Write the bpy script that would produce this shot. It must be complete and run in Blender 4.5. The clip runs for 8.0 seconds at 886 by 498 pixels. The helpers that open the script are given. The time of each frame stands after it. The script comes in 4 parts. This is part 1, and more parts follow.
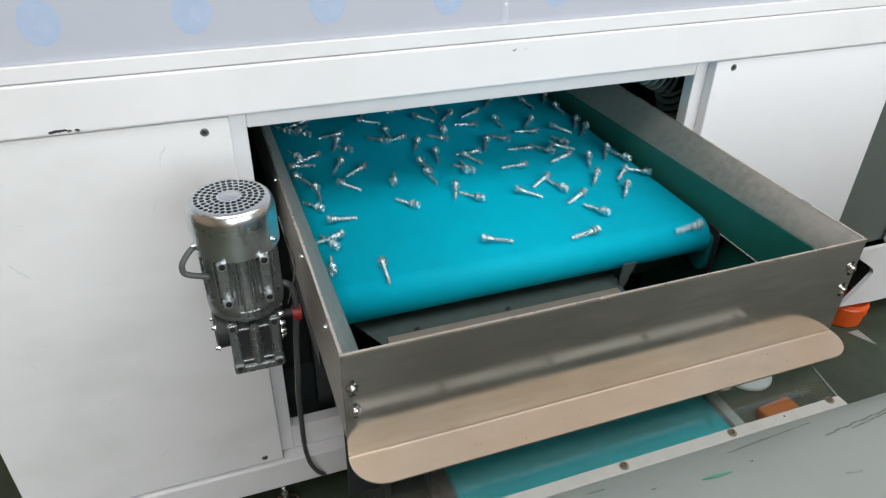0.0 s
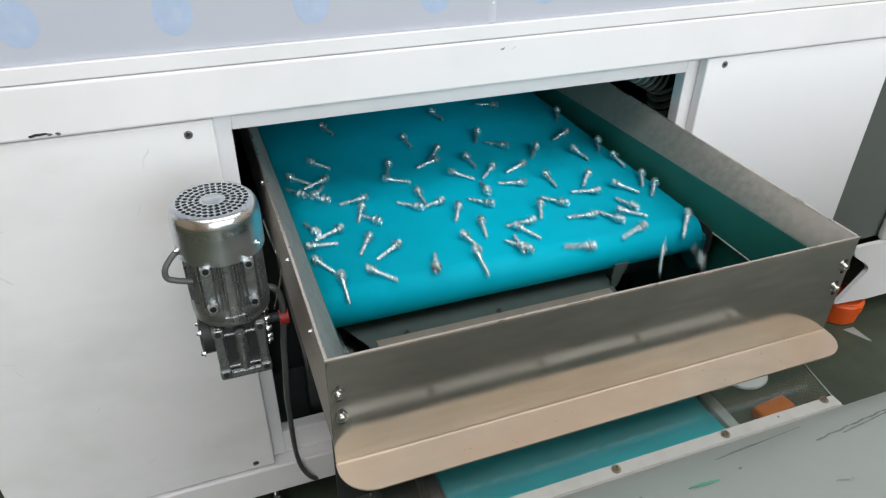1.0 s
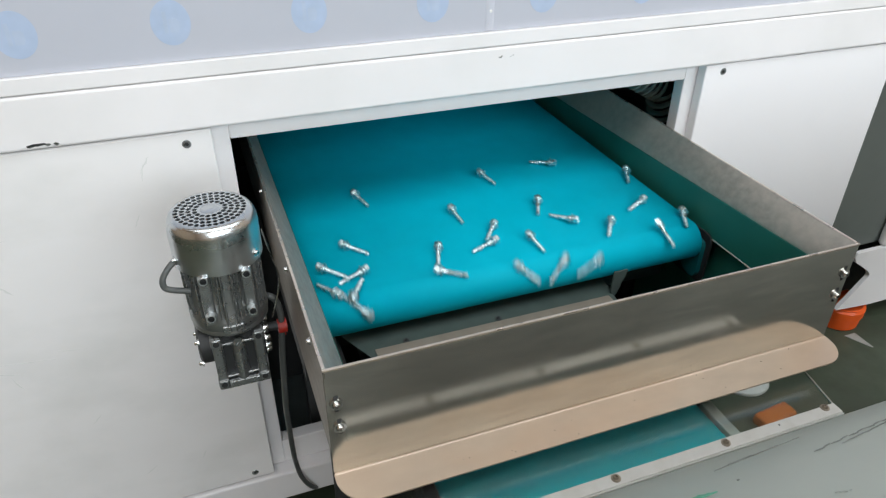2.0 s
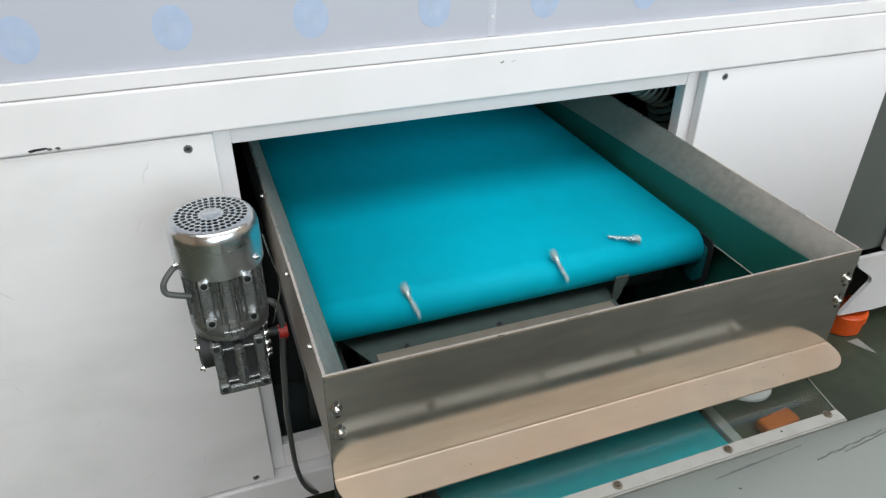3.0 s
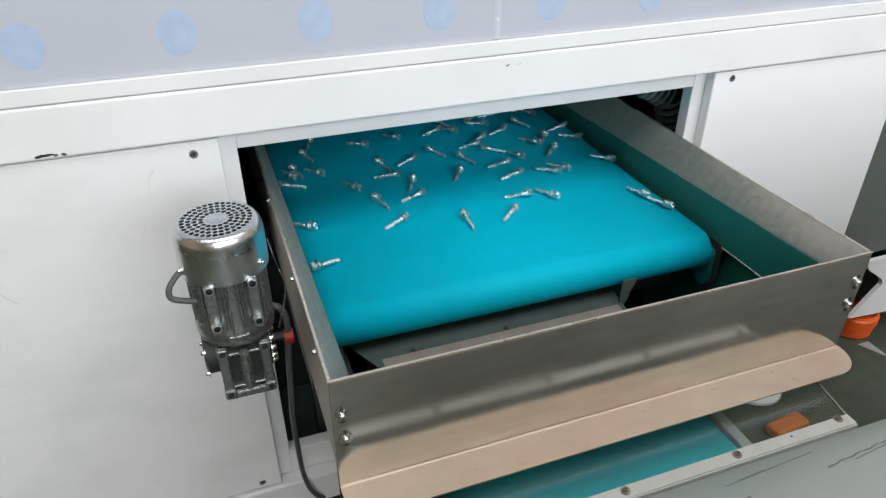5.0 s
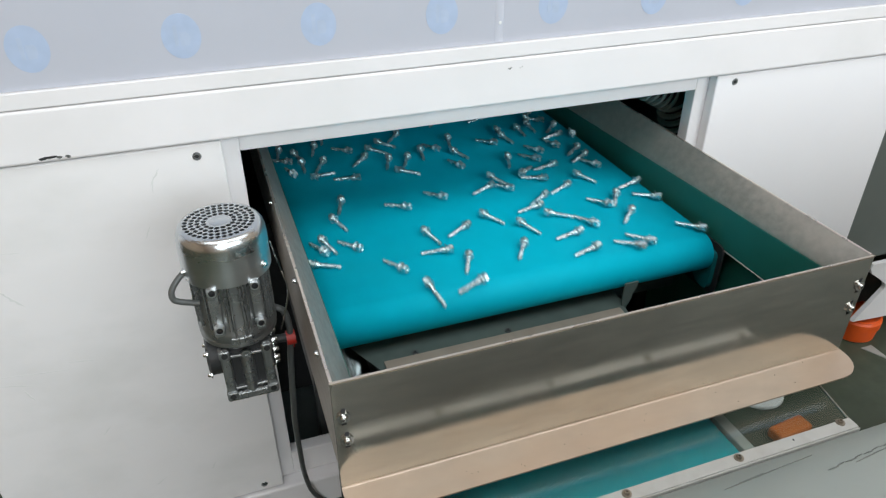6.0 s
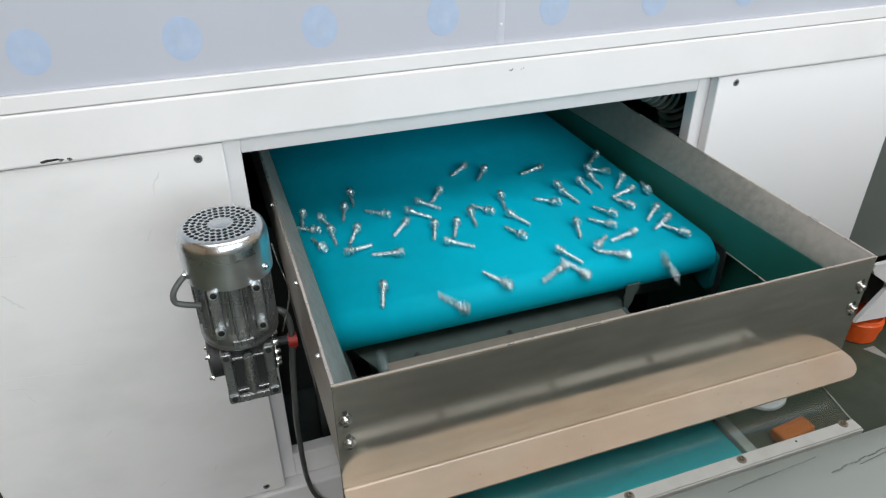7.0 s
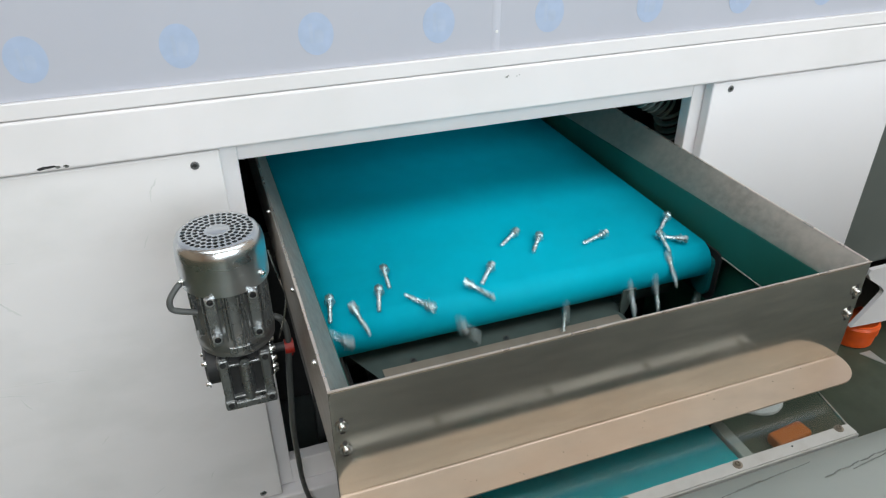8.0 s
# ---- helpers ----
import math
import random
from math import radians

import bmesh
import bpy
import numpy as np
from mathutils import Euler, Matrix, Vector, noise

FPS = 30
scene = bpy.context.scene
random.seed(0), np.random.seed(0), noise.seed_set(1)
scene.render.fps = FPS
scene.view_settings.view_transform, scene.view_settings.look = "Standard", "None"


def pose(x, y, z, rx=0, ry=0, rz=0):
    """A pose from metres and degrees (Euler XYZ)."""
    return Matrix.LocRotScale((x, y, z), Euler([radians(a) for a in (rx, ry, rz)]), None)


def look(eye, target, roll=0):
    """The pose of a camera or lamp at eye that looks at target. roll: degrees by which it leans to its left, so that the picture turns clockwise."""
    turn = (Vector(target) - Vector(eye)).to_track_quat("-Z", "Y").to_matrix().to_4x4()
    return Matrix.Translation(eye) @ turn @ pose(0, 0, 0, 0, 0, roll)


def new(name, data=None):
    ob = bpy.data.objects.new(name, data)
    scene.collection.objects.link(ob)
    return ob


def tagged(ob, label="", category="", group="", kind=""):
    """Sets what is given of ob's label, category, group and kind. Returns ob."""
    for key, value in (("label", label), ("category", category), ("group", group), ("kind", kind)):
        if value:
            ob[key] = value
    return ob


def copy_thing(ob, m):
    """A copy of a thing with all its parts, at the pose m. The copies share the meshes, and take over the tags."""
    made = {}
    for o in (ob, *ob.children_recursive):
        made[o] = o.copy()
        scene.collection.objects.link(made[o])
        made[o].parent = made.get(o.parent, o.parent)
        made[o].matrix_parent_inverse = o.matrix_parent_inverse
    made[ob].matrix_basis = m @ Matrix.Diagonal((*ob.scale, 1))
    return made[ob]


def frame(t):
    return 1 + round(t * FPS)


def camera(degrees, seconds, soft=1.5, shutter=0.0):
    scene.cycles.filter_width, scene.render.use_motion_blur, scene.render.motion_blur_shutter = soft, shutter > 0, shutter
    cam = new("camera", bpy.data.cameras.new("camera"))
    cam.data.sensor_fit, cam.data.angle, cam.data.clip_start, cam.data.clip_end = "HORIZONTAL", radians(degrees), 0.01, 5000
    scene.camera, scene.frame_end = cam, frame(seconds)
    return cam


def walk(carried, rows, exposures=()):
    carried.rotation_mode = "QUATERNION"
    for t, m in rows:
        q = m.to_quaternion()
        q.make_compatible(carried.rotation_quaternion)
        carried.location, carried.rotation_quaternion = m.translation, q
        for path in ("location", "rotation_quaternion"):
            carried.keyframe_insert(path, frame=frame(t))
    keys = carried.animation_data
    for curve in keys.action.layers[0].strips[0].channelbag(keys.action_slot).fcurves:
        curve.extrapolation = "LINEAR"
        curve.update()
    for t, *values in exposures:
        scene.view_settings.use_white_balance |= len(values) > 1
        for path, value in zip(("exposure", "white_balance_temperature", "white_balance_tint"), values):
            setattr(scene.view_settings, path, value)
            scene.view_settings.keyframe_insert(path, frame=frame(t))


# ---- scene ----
cam = camera(65.5, 8.0, soft=1.25, shutter=0.75)
PATH = [
    (0, (-0.089, -0.948, 1.267), (0.496, 0.619, 0.17), 1.2),
    (0.5, (-0.078, -0.945, 1.264), (0.505, 0.622, 0.167), 1.0),
    (1, (-0.074, -0.941, 1.262), (0.519, 0.623, 0.166), 0.8),
    (1.5, (-0.071, -0.94, 1.263), (0.522, 0.629, 0.174), 0.6),
    (3, (-0.068, -0.938, 1.264), (0.522, 0.645, 0.193), 0.5),
    (3.5, (-0.067, -0.937, 1.263), (0.518, 0.649, 0.194), 0.4),
    (4, (-0.067, -0.936, 1.263), (0.515, 0.65, 0.194), 0.3),
    (4.5, (-0.065, -0.935, 1.263), (0.509, 0.655, 0.196), 0.0),
    (6, (-0.064, -0.937, 1.264), (0.501, 0.664, 0.207), -0.1),
    (6.5, (-0.064, -0.938, 1.266), (0.495, 0.665, 0.209), -0.2),
    (7, (-0.064, -0.936, 1.264), (0.498, 0.668, 0.211), -0.3),
    (7.5, (-0.062, -0.936, 1.266), (0.502, 0.671, 0.218), -0.3),
    (8, (-0.063, -0.938, 1.266), (0.509, 0.672, 0.226), -0.3),
]
walk(cam, [(t, look(eye, target, roll)) for t, eye, target, roll in PATH], [(0, -0.29), (6.3, -0.30), (7.3, -0.36), (8, -0.36)])

# ---------------------------------------------------------------- world and light
world = bpy.data.worlds.new("world")
scene.world = world
world.use_nodes = True
wn = world.node_tree
sky = wn.nodes.new("ShaderNodeTexSky")
sky.sky_type = "NISHITA"
sky.sun_disc = False
sky.sun_elevation = radians(48)
sky.sun_rotation = radians(200)
wn.links.new(sky.outputs[0], wn.nodes["Background"].inputs[0])
wn.nodes["Background"].inputs[1].default_value = 0.12


def area_light(name, m, sx, sy, power, color):
    d = bpy.data.lights.new(name, "AREA")
    d.shape, d.size, d.size_y, d.energy, d.color = "RECTANGLE", sx, sy, power, color
    ob = new(name, d)
    ob.matrix_world = m
    return ob


# added area lamps stand for daylight through unseen roof lights and a window
area_light("roof_light", look((1.1, -2.0, 4.42), (1.1, -2.0, 0)), 7.0, 2.0, 178, (0.93, 0.985, 1.0))
area_light("roof_light", look((1.6, 0.27, 4.46), (1.6, 0.27, 0)), 5.0, 0.05, 0.5, (0.95, 0.99, 1.0))
area_light("window_light", look((1.35, -4.78, 2.6), (1.35, 0, 0.7)), 5.0, 2.4, 254, (0.92, 0.985, 1.0))

# ---------------------------------------------------------------- materials


def rgb(c):
    return (*c, 1) if len(c) == 3 else c


def material(name, color, rough=0.5, metal=0.0, grain=0.06, scale=40, bump=0.05, bump_scale=200, stain=0.0, stain_color=(0.3, 0.28, 0.25),
             stain_scale=4, stretch=(1, 1, 1), rough_var=0.08, coat=0.0, random_tint=0.0, gloss=0.5):
    """A surface with colour variation at two scales, stains, uneven gloss and fine relief."""
    mat = bpy.data.materials.new(name)
    mat.use_nodes = True
    nt = mat.node_tree
    p = nt.nodes["Principled BSDF"]
    p.inputs["Metallic"].default_value = metal
    p.inputs["Coat Weight"].default_value = coat
    p.inputs["Coat Roughness"].default_value = 0.15
    p.inputs["Specular IOR Level"].default_value = gloss
    tc = nt.nodes.new("ShaderNodeTexCoord")
    mp = nt.nodes.new("ShaderNodeMapping")
    mp.inputs["Scale"].default_value = stretch
    nt.links.new(tc.outputs["Object"], mp.inputs[0])

    def noise_tex(s, detail=4):
        n = nt.nodes.new("ShaderNodeTexNoise")
        n.inputs["Scale"].default_value = s
        n.inputs["Detail"].default_value = detail
        nt.links.new(mp.outputs[0], n.inputs["Vector"])
        return n.outputs["Fac"]

    def mapped(sock, lo, hi, f0=0.3, f1=0.7):
        r = nt.nodes.new("ShaderNodeMapRange")
        r.inputs[1].default_value, r.inputs[2].default_value = f0, f1
        r.inputs[3].default_value, r.inputs[4].default_value = lo, hi
        nt.links.new(sock, r.inputs[0])
        return r.outputs[0]

    def mix(fac, a, b, mode="MIX"):
        m = nt.nodes.new("ShaderNodeMix")
        m.data_type, m.blend_type = "RGBA", mode
        for sock, v in ((m.inputs[0], fac), (m.inputs[6], a), (m.inputs[7], b)):
            if isinstance(v, bpy.types.NodeSocket):
                nt.links.new(v, sock)
            else:
                sock.default_value = v if isinstance(v, (int, float)) else rgb(v)
        return m.outputs[2]

    dark = tuple(c * (1 - grain * 2) for c in color)
    light = tuple(min(1, c * (1 + grain)) for c in color)
    col = mix(mapped(noise_tex(scale), 0, 1), dark, light)
    col = mix(mapped(noise_tex(scale * 0.07, 2), 0, 0.6), col, mix(0.5, color, light))
    if stain > 0:
        col = mix(mapped(noise_tex(stain_scale, 6), 0, stain, 0.48, 0.72), col, stain_color)
    if random_tint > 0:
        info = nt.nodes.new("ShaderNodeObjectInfo")
        col = mix(mapped(info.outputs["Random"], 0, random_tint, 0, 1), col, (0.25, 0.24, 0.22))
    nt.links.new(col, p.inputs["Base Color"])
    nt.links.new(mapped(noise_tex(scale * 0.4), max(0.02, rough - rough_var), min(1, rough + rough_var)), p.inputs["Roughness"])
    if bump > 0:
        b = nt.nodes.new("ShaderNodeBump")
        b.inputs["Strength"].default_value = bump
        b.inputs["Distance"].default_value = 0.002
        nt.links.new(noise_tex(bump_scale, 3), b.inputs["Height"])
        nt.links.new(b.outputs[0], p.inputs["Normal"])
    return mat


WHITE = material("white_powder_coat", (0.81, 0.79, 0.795), 0.42, grain=0.015, scale=8, bump=0.04, bump_scale=900, stain=0.32, stain_color=(0.60, 0.60, 0.575), stain_scale=3.5)
WHITE_EDGE = material("white_paint_frame", (0.79, 0.77, 0.775), 0.4, grain=0.015, scale=8, bump=0.03, bump_scale=900, stain=0.08, stain_scale=9)
FILM = material("protective_film", (0.475, 0.49, 0.55), 0.55, gloss=0.3, grain=0.02, scale=6, bump=0.10, bump_scale=12)
FILM_FOLD = material("folded_film", (0.53, 0.545, 0.61), 0.5, gloss=0.3, grain=0.02, scale=6, bump=0.05, bump_scale=30)
DOT = material("printed_blue_ink", (0.405, 0.49, 0.645), 0.5, gloss=0.3, grain=0.04, scale=60, bump=0.02, stain=0.35, stain_color=(0.44, 0.50, 0.61), stain_scale=35)
DOT_PALE = material("printed_pale_ink", (0.425, 0.50, 0.635), 0.5, gloss=0.3, grain=0.05, scale=60, bump=0.02)
STEEL = material("brushed_stainless", (0.585, 0.56, 0.50), 0.125, metal=0.84, grain=0.10, scale=46, bump=0.02, bump_scale=70, stretch=(0.3, 1, 1.6), rough_var=0.04, stain=0.55, stain_color=(0.40, 0.39, 0.35), stain_scale=8)
# lighter, peach copy of STEEL: warm ceiling reflection put into the lip's colour
LIP = material("warm_lit_stainless", (0.645, 0.525, 0.42), 0.42, metal=0.50, grain=0.05, scale=40, bump=0.015, bump_scale=260, stretch=(0.5, 1, 1), stain=0.75, stain_color=(0.66, 0.47, 0.33), stain_scale=6)
# brighter steel paints the highlight along rims and hems
RIM = material("edge_highlight_stainless", (0.70, 0.62, 0.55), 0.30, metal=0.85, grain=0.04, scale=60, bump=0.01)
BELT = material("teal_pvc_belt", (0.0, 0.465, 0.62), 0.6, gloss=0.08, grain=0.03, scale=25, bump=0.02, bump_scale=700, stain=0.08, stain_color=(0.02, 0.26, 0.33), stain_scale=9)
# one side-plate steel in two tones, darker left and lighter right, for the light
STEEL_DULL = material("shaded_matt_stainless", (0.36, 0.335, 0.30), 0.5, metal=0.5, grain=0.10, scale=140, bump=0.02, bump_scale=260, stretch=(1, 0.4, 1.5), stain=0.30, stain_color=(0.36, 0.33, 0.29), stain_scale=14)
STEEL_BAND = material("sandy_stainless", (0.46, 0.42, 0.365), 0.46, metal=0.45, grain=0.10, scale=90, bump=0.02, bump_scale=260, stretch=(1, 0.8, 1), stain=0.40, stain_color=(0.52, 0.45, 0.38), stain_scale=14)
# whiter than the left door's paint, for the stronger light on the right
RIGHT_WHITE = material("lit_clean_white_paint", (0.865, 0.85, 0.865), 0.40, grain=0.012, scale=8, bump=0.04, bump_scale=900, stain=0.10, stain_color=(0.70, 0.70, 0.69), stain_scale=4)
# darker copy of the belt's teal, for its shade under the cover
LOWER_BELT = material("shaded_teal_belt", (0.0, 0.34, 0.385), 0.5, gloss=0.3, grain=0.04, scale=25, bump=0.02, bump_scale=700, stain=0.15, stain_color=(0.02, 0.22, 0.26), stain_scale=9)
COWL = material("spun_aluminium", (0.61, 0.635, 0.65), 0.31, metal=1.0, grain=0.03, scale=30, bump=0.008, bump_scale=300, stretch=(1, 1, 3))
CAST = material("cast_aluminium", (0.31, 0.32, 0.32), 0.29, metal=0.85, grain=0.08, scale=120, bump=0.15, bump_scale=600, stain=0.2, stain_color=(0.2, 0.2, 0.19), stain_scale=40)
CHROME = material("zinc_plated_steel", (0.72, 0.72, 0.71), 0.18, metal=1.0, grain=0.05, scale=200, bump=0.03, bump_scale=600)
BOLT_STEEL = material("bolt_steel", (0.70, 0.82, 0.84), 0.27, metal=0.92, grain=0.04, scale=300, bump=0.02, bump_scale=900, random_tint=0.10)
BLACK = material("black_rubber", (0.025, 0.026, 0.027), 0.5, grain=0.1, scale=90, bump=0.08)
CABLE = material("grey_cable_sheath", (0.085, 0.09, 0.087), 0.45, grain=0.08, scale=90, bump=0.04)
DARK_STEEL = material("dark_painted_steel", (0.06, 0.065, 0.065), 0.45, grain=0.1, scale=40, bump=0.05)
RED = material("red_plastic", (0.40, 0.022, 0.012), 0.4, grain=0.06, scale=60, bump=0.03)
ORANGE_WORN = material("worn_orange_plastic", (0.55, 0.15, 0.02), 0.5, grain=0.10, scale=60, bump=0.06, stain=0.4, stain_color=(0.32, 0.12, 0.03), stain_scale=30)
ORANGE = material("orange_plastic", (0.78, 0.10, 0.01), 0.4, grain=0.05, scale=40, bump=0.04, stain=0.15, stain_color=(0.5, 0.08, 0.02), stain_scale=30)
GREY_PAINT = material("grey_enamel", (0.37, 0.40, 0.36), 0.42, grain=0.03, scale=14, bump=0.05, bump_scale=60, stain=0.25, stain_color=(0.40, 0.40, 0.36), stain_scale=7)
SCUFF = material("dark_scuff", (0.22, 0.23, 0.21), 0.6, grain=0.2, scale=160, bump=0.1)
FAINT_SCUFF = material("faint_scuff", (0.31, 0.335, 0.305), 0.5, grain=0.1, scale=160, bump=0.05)
GREEN_INK = material("green_paint_mark", (0.10, 0.36, 0.24), 0.5, grain=0.2, scale=160, bump=0.1)
CONCRETE = material("green_grey_floor", (0.056, 0.074, 0.048), 0.5, grain=0.12, scale=30, bump=0.12, bump_scale=80, stain=0.5, stain_color=(0.045, 0.045, 0.035), stain_scale=5)
HALL = material("warm_reflection_wall", (0.74, 0.57, 0.42), 0.8, grain=0.05, scale=8, bump=0.1, stain=0.1, stain_scale=2)
HALL_CEIL = material("ceiling_sheet", (0.84, 0.68, 0.53), 0.7, grain=0.05, scale=8, bump=0.1)
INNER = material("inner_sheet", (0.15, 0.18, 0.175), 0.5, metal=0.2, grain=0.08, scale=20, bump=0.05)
SKIRT = material("dark_green_skirt", (0.018, 0.150, 0.115), 0.40, grain=0.06, scale=20, bump=0.03, stain=0.15, stain_color=(0.02, 0.06, 0.055), stain_scale=12)
# teal put into the colour as the belt's reflection in the plate
BEARING = material("teal_reflection_tone", (0.004, 0.13, 0.14), 0.45, grain=0.05, scale=40, bump=0.03, stain=0.2, stain_color=(0.01, 0.12, 0.12), stain_scale=30)
HOSE = material("grey_black_plastic", (0.27, 0.35, 0.33), 0.22, grain=0.08, scale=60, bump=0.03)
# green-grey darkening holds the nose's shade and the belt's teal reflection
CHUTE = material("shaded_chute_steel", (0.085, 0.115, 0.105), 0.6, gloss=0.25, metal=0.0, grain=0.08, scale=30, bump=0.04, stain=0.2, stain_color=(0.14, 0.13, 0.12), stain_scale=20)
RAIL = material("soiled_white_paint", (0.60, 0.585, 0.55), 0.5, grain=0.04, scale=30, bump=0.05, stain=0.4, stain_color=(0.36, 0.33, 0.28), stain_scale=30)
RUSTY = material("rusty_screw", (0.34, 0.29, 0.23), 0.5, metal=0.7, grain=0.2, scale=300, bump=0.15)
TAN_STRIP = material("tan_sheet_edge", (0.34, 0.29, 0.235), 0.5, metal=0.25, grain=0.08, scale=40, bump=0.03, stain=0.25, stain_color=(0.24, 0.21, 0.17), stain_scale=20)
DOOR_WHITE = material("handled_white_paint", (0.815, 0.80, 0.80), 0.42, grain=0.015, scale=8, bump=0.04, bump_scale=900, stain=0.42, stain_color=(0.60, 0.605, 0.585), stain_scale=6, stretch=(0.8, 1, 1.3))
FAINT = material("faint_grey_smear", (0.725, 0.73, 0.715), 0.5, grain=0.06, scale=90, bump=0.02)
SPECK = material("brown_speck", (0.16, 0.11, 0.07), 0.6, grain=0.1, scale=200, bump=0.02)
# grey of the glint drawn on the floor
GLINT = material("glint_grey", (0.33, 0.335, 0.31), 0.6, grain=0.06, scale=60, bump=0.05, stain=0.3, stain_color=(0.22, 0.22, 0.19), stain_scale=40)
PALE_DISC = material("white_plastic", (0.75, 0.76, 0.74), 0.35, grain=0.03, scale=30, bump=0.03)


def glass_material(name, color, rough=0.04, clear=1.0):
    mat = bpy.data.materials.new(name)
    mat.use_nodes = True
    p = mat.node_tree.nodes["Principled BSDF"]
    p.inputs["Base Color"].default_value = rgb(color)
    p.inputs["Transmission Weight"].default_value = clear
    p.inputs["Roughness"].default_value = rough
    p.inputs["IOR"].default_value = 1.46
    return mat


ACRYLIC = glass_material("scratched_acrylic", (0.86, 0.91, 0.90), 0.02, 0.994)

# ---------------------------------------------------------------- mesh helpers


def part(name, bm, mat, parent=None, label="", smooth=False, at=None):
    """Links a bmesh as one mesh object under a thing or a part."""
    me = bpy.data.meshes.new(name)
    bmesh.ops.recalc_face_normals(bm, faces=bm.faces)
    for f in bm.faces:
        f.smooth = smooth
    if smooth:
        for e in bm.edges:
            if len(e.link_faces) == 2 and e.calc_face_angle(0) > radians(38):
                e.smooth = False
    bm.to_mesh(me)
    bm.free()
    me.materials.append(mat)
    ob = new(name, me)
    if at is not None:
        ob.matrix_basis = at
    if parent is not None:
        ob.parent = parent
    if label:
        ob["label"] = label
    return ob


def thing(name, label, category, group="", kind="", at=None):
    ob = new(name)
    ob.empty_display_size = 0.05
    if at is not None:
        ob.matrix_basis = at
    return tagged(ob, label, category, group, kind)


def add_box(bm, x0, x1, y0, y1, z0, z1, bevel=0.0, seg=2, m=None):
    out = bmesh.ops.create_cube(bm, size=1.0)["verts"]
    for v in out:
        v.co = Vector((x0 + (v.co.x + 0.5) * (x1 - x0), y0 + (v.co.y + 0.5) * (y1 - y0), z0 + (v.co.z + 0.5) * (z1 - z0)))
    if m is not None:
        bmesh.ops.transform(bm, matrix=m, verts=out)
    if bevel > 0:
        edges = list({e for v in out for e in v.link_edges})
        bmesh.ops.bevel(bm, geom=edges, offset=bevel, segments=seg, profile=0.5, affect="EDGES")


def box(x0, x1, y0, y1, z0, z1, bevel=0.0, seg=2):
    bm = bmesh.new()
    add_box(bm, x0, x1, y0, y1, z0, z1, bevel, seg)
    return bm


def add_lathe(bm, profile, n=32, m=None):
    """Turns (radius, height) rows round the z axis; closed at ends whose radius is 0."""
    m = m or Matrix()
    rings = []
    for r, z in profile:
        if r <= 1e-6:
            rings.append([bm.verts.new(m @ Vector((0, 0, z)))])
        else:
            rings.append([bm.verts.new(m @ Vector((r * math.cos(2 * math.pi * i / n), r * math.sin(2 * math.pi * i / n), z))) for i in range(n)])
    for a, b in zip(rings, rings[1:]):
        for i in range(n):
            j = (i + 1) % n
            if len(a) == 1 and len(b) > 1:
                bm.faces.new((a[0], b[i], b[j]))
            elif len(b) == 1 and len(a) > 1:
                bm.faces.new((a[i], a[j], b[0]))
            elif len(a) > 1:
                bm.faces.new((a[i], a[j], b[j], b[i]))


def lathe(profile, n=32, m=None):
    bm = bmesh.new()
    add_lathe(bm, profile, n, m)
    return bm


def add_prism(bm, outline, depth, m=None):
    """A closed outline (x, y) pushed from z = 0 to z = depth."""
    m = m or Matrix()
    a = [bm.verts.new(m @ Vector((x, y, 0))) for x, y in outline]
    b = [bm.verts.new(m @ Vector((x, y, depth))) for x, y in outline]
    bm.faces.new(a)
    bm.faces.new(list(reversed(b)))
    for i in range(len(a)):
        j = (i + 1) % len(a)
        bm.faces.new((a[i], a[j], b[j], b[i]))


def prism(outline, depth, m=None):
    bm = bmesh.new()
    add_prism(bm, outline, depth, m)
    return bm


def add_tube(bm, points, radius, n=10):
    """A round hose along points, smoothed."""
    pts = [Vector(p) for p in points]
    fine = []
    for i in range(len(pts) - 1):
        p0, p1, p2, p3 = pts[max(i - 1, 0)], pts[i], pts[i + 1], pts[min(i + 2, len(pts) - 1)]
        for k in range(8):
            t = k / 8
            fine.append(0.5 * ((2 * p1) + (p2 - p0) * t + (2 * p0 - 5 * p1 + 4 * p2 - p3) * t * t + (3 * p1 - p0 - 3 * p2 + p3) * t ** 3))
    fine.append(pts[-1])
    rings = []
    side = None
    for i, p in enumerate(fine):
        d = (fine[min(i + 1, len(fine) - 1)] - fine[max(i - 1, 0)]).normalized()
        ref = Vector((0, 0, 1)) if abs(d.z) < 0.95 else Vector((1, 0, 0))
        side = d.cross(ref).normalized() if side is None else (side - d * side.dot(d)).normalized()
        up = d.cross(side)
        rings.append([bm.verts.new(p + radius * (math.cos(2 * math.pi * k / n) * side + math.sin(2 * math.pi * k / n) * up)) for k in range(n)])
    for a, b in zip(rings, rings[1:]):
        for k in range(n):
            bm.faces.new((a[k], a[(k + 1) % n], b[(k + 1) % n], b[k]))
    bm.faces.new(rings[0])
    bm.faces.new(list(reversed(rings[-1])))


def tube(points, radius, n=10):
    bm = bmesh.new()
    add_tube(bm, points, radius, n)
    return bm


def screw_mesh(r=0.006, h=0.004):
    """A cap screw with a washer and a socket, its head towards +z."""
    bm = lathe([(0, 0), (r * 1.7, 0), (r * 1.7, 0.0014), (r, 0.0014), (r, h), (r * 0.82, h + 0.001), (r * 0.5, h + 0.001), (r * 0.45, h * 0.45), (0, h * 0.45)], 16)
    return bm


FRONT = pose(0, 0, 0, 90, 0, 0)      # turns +z towards the viewer's side (-y)
LEFT = pose(0, 0, 0, 0, -90, 0)      # turns +z towards -x


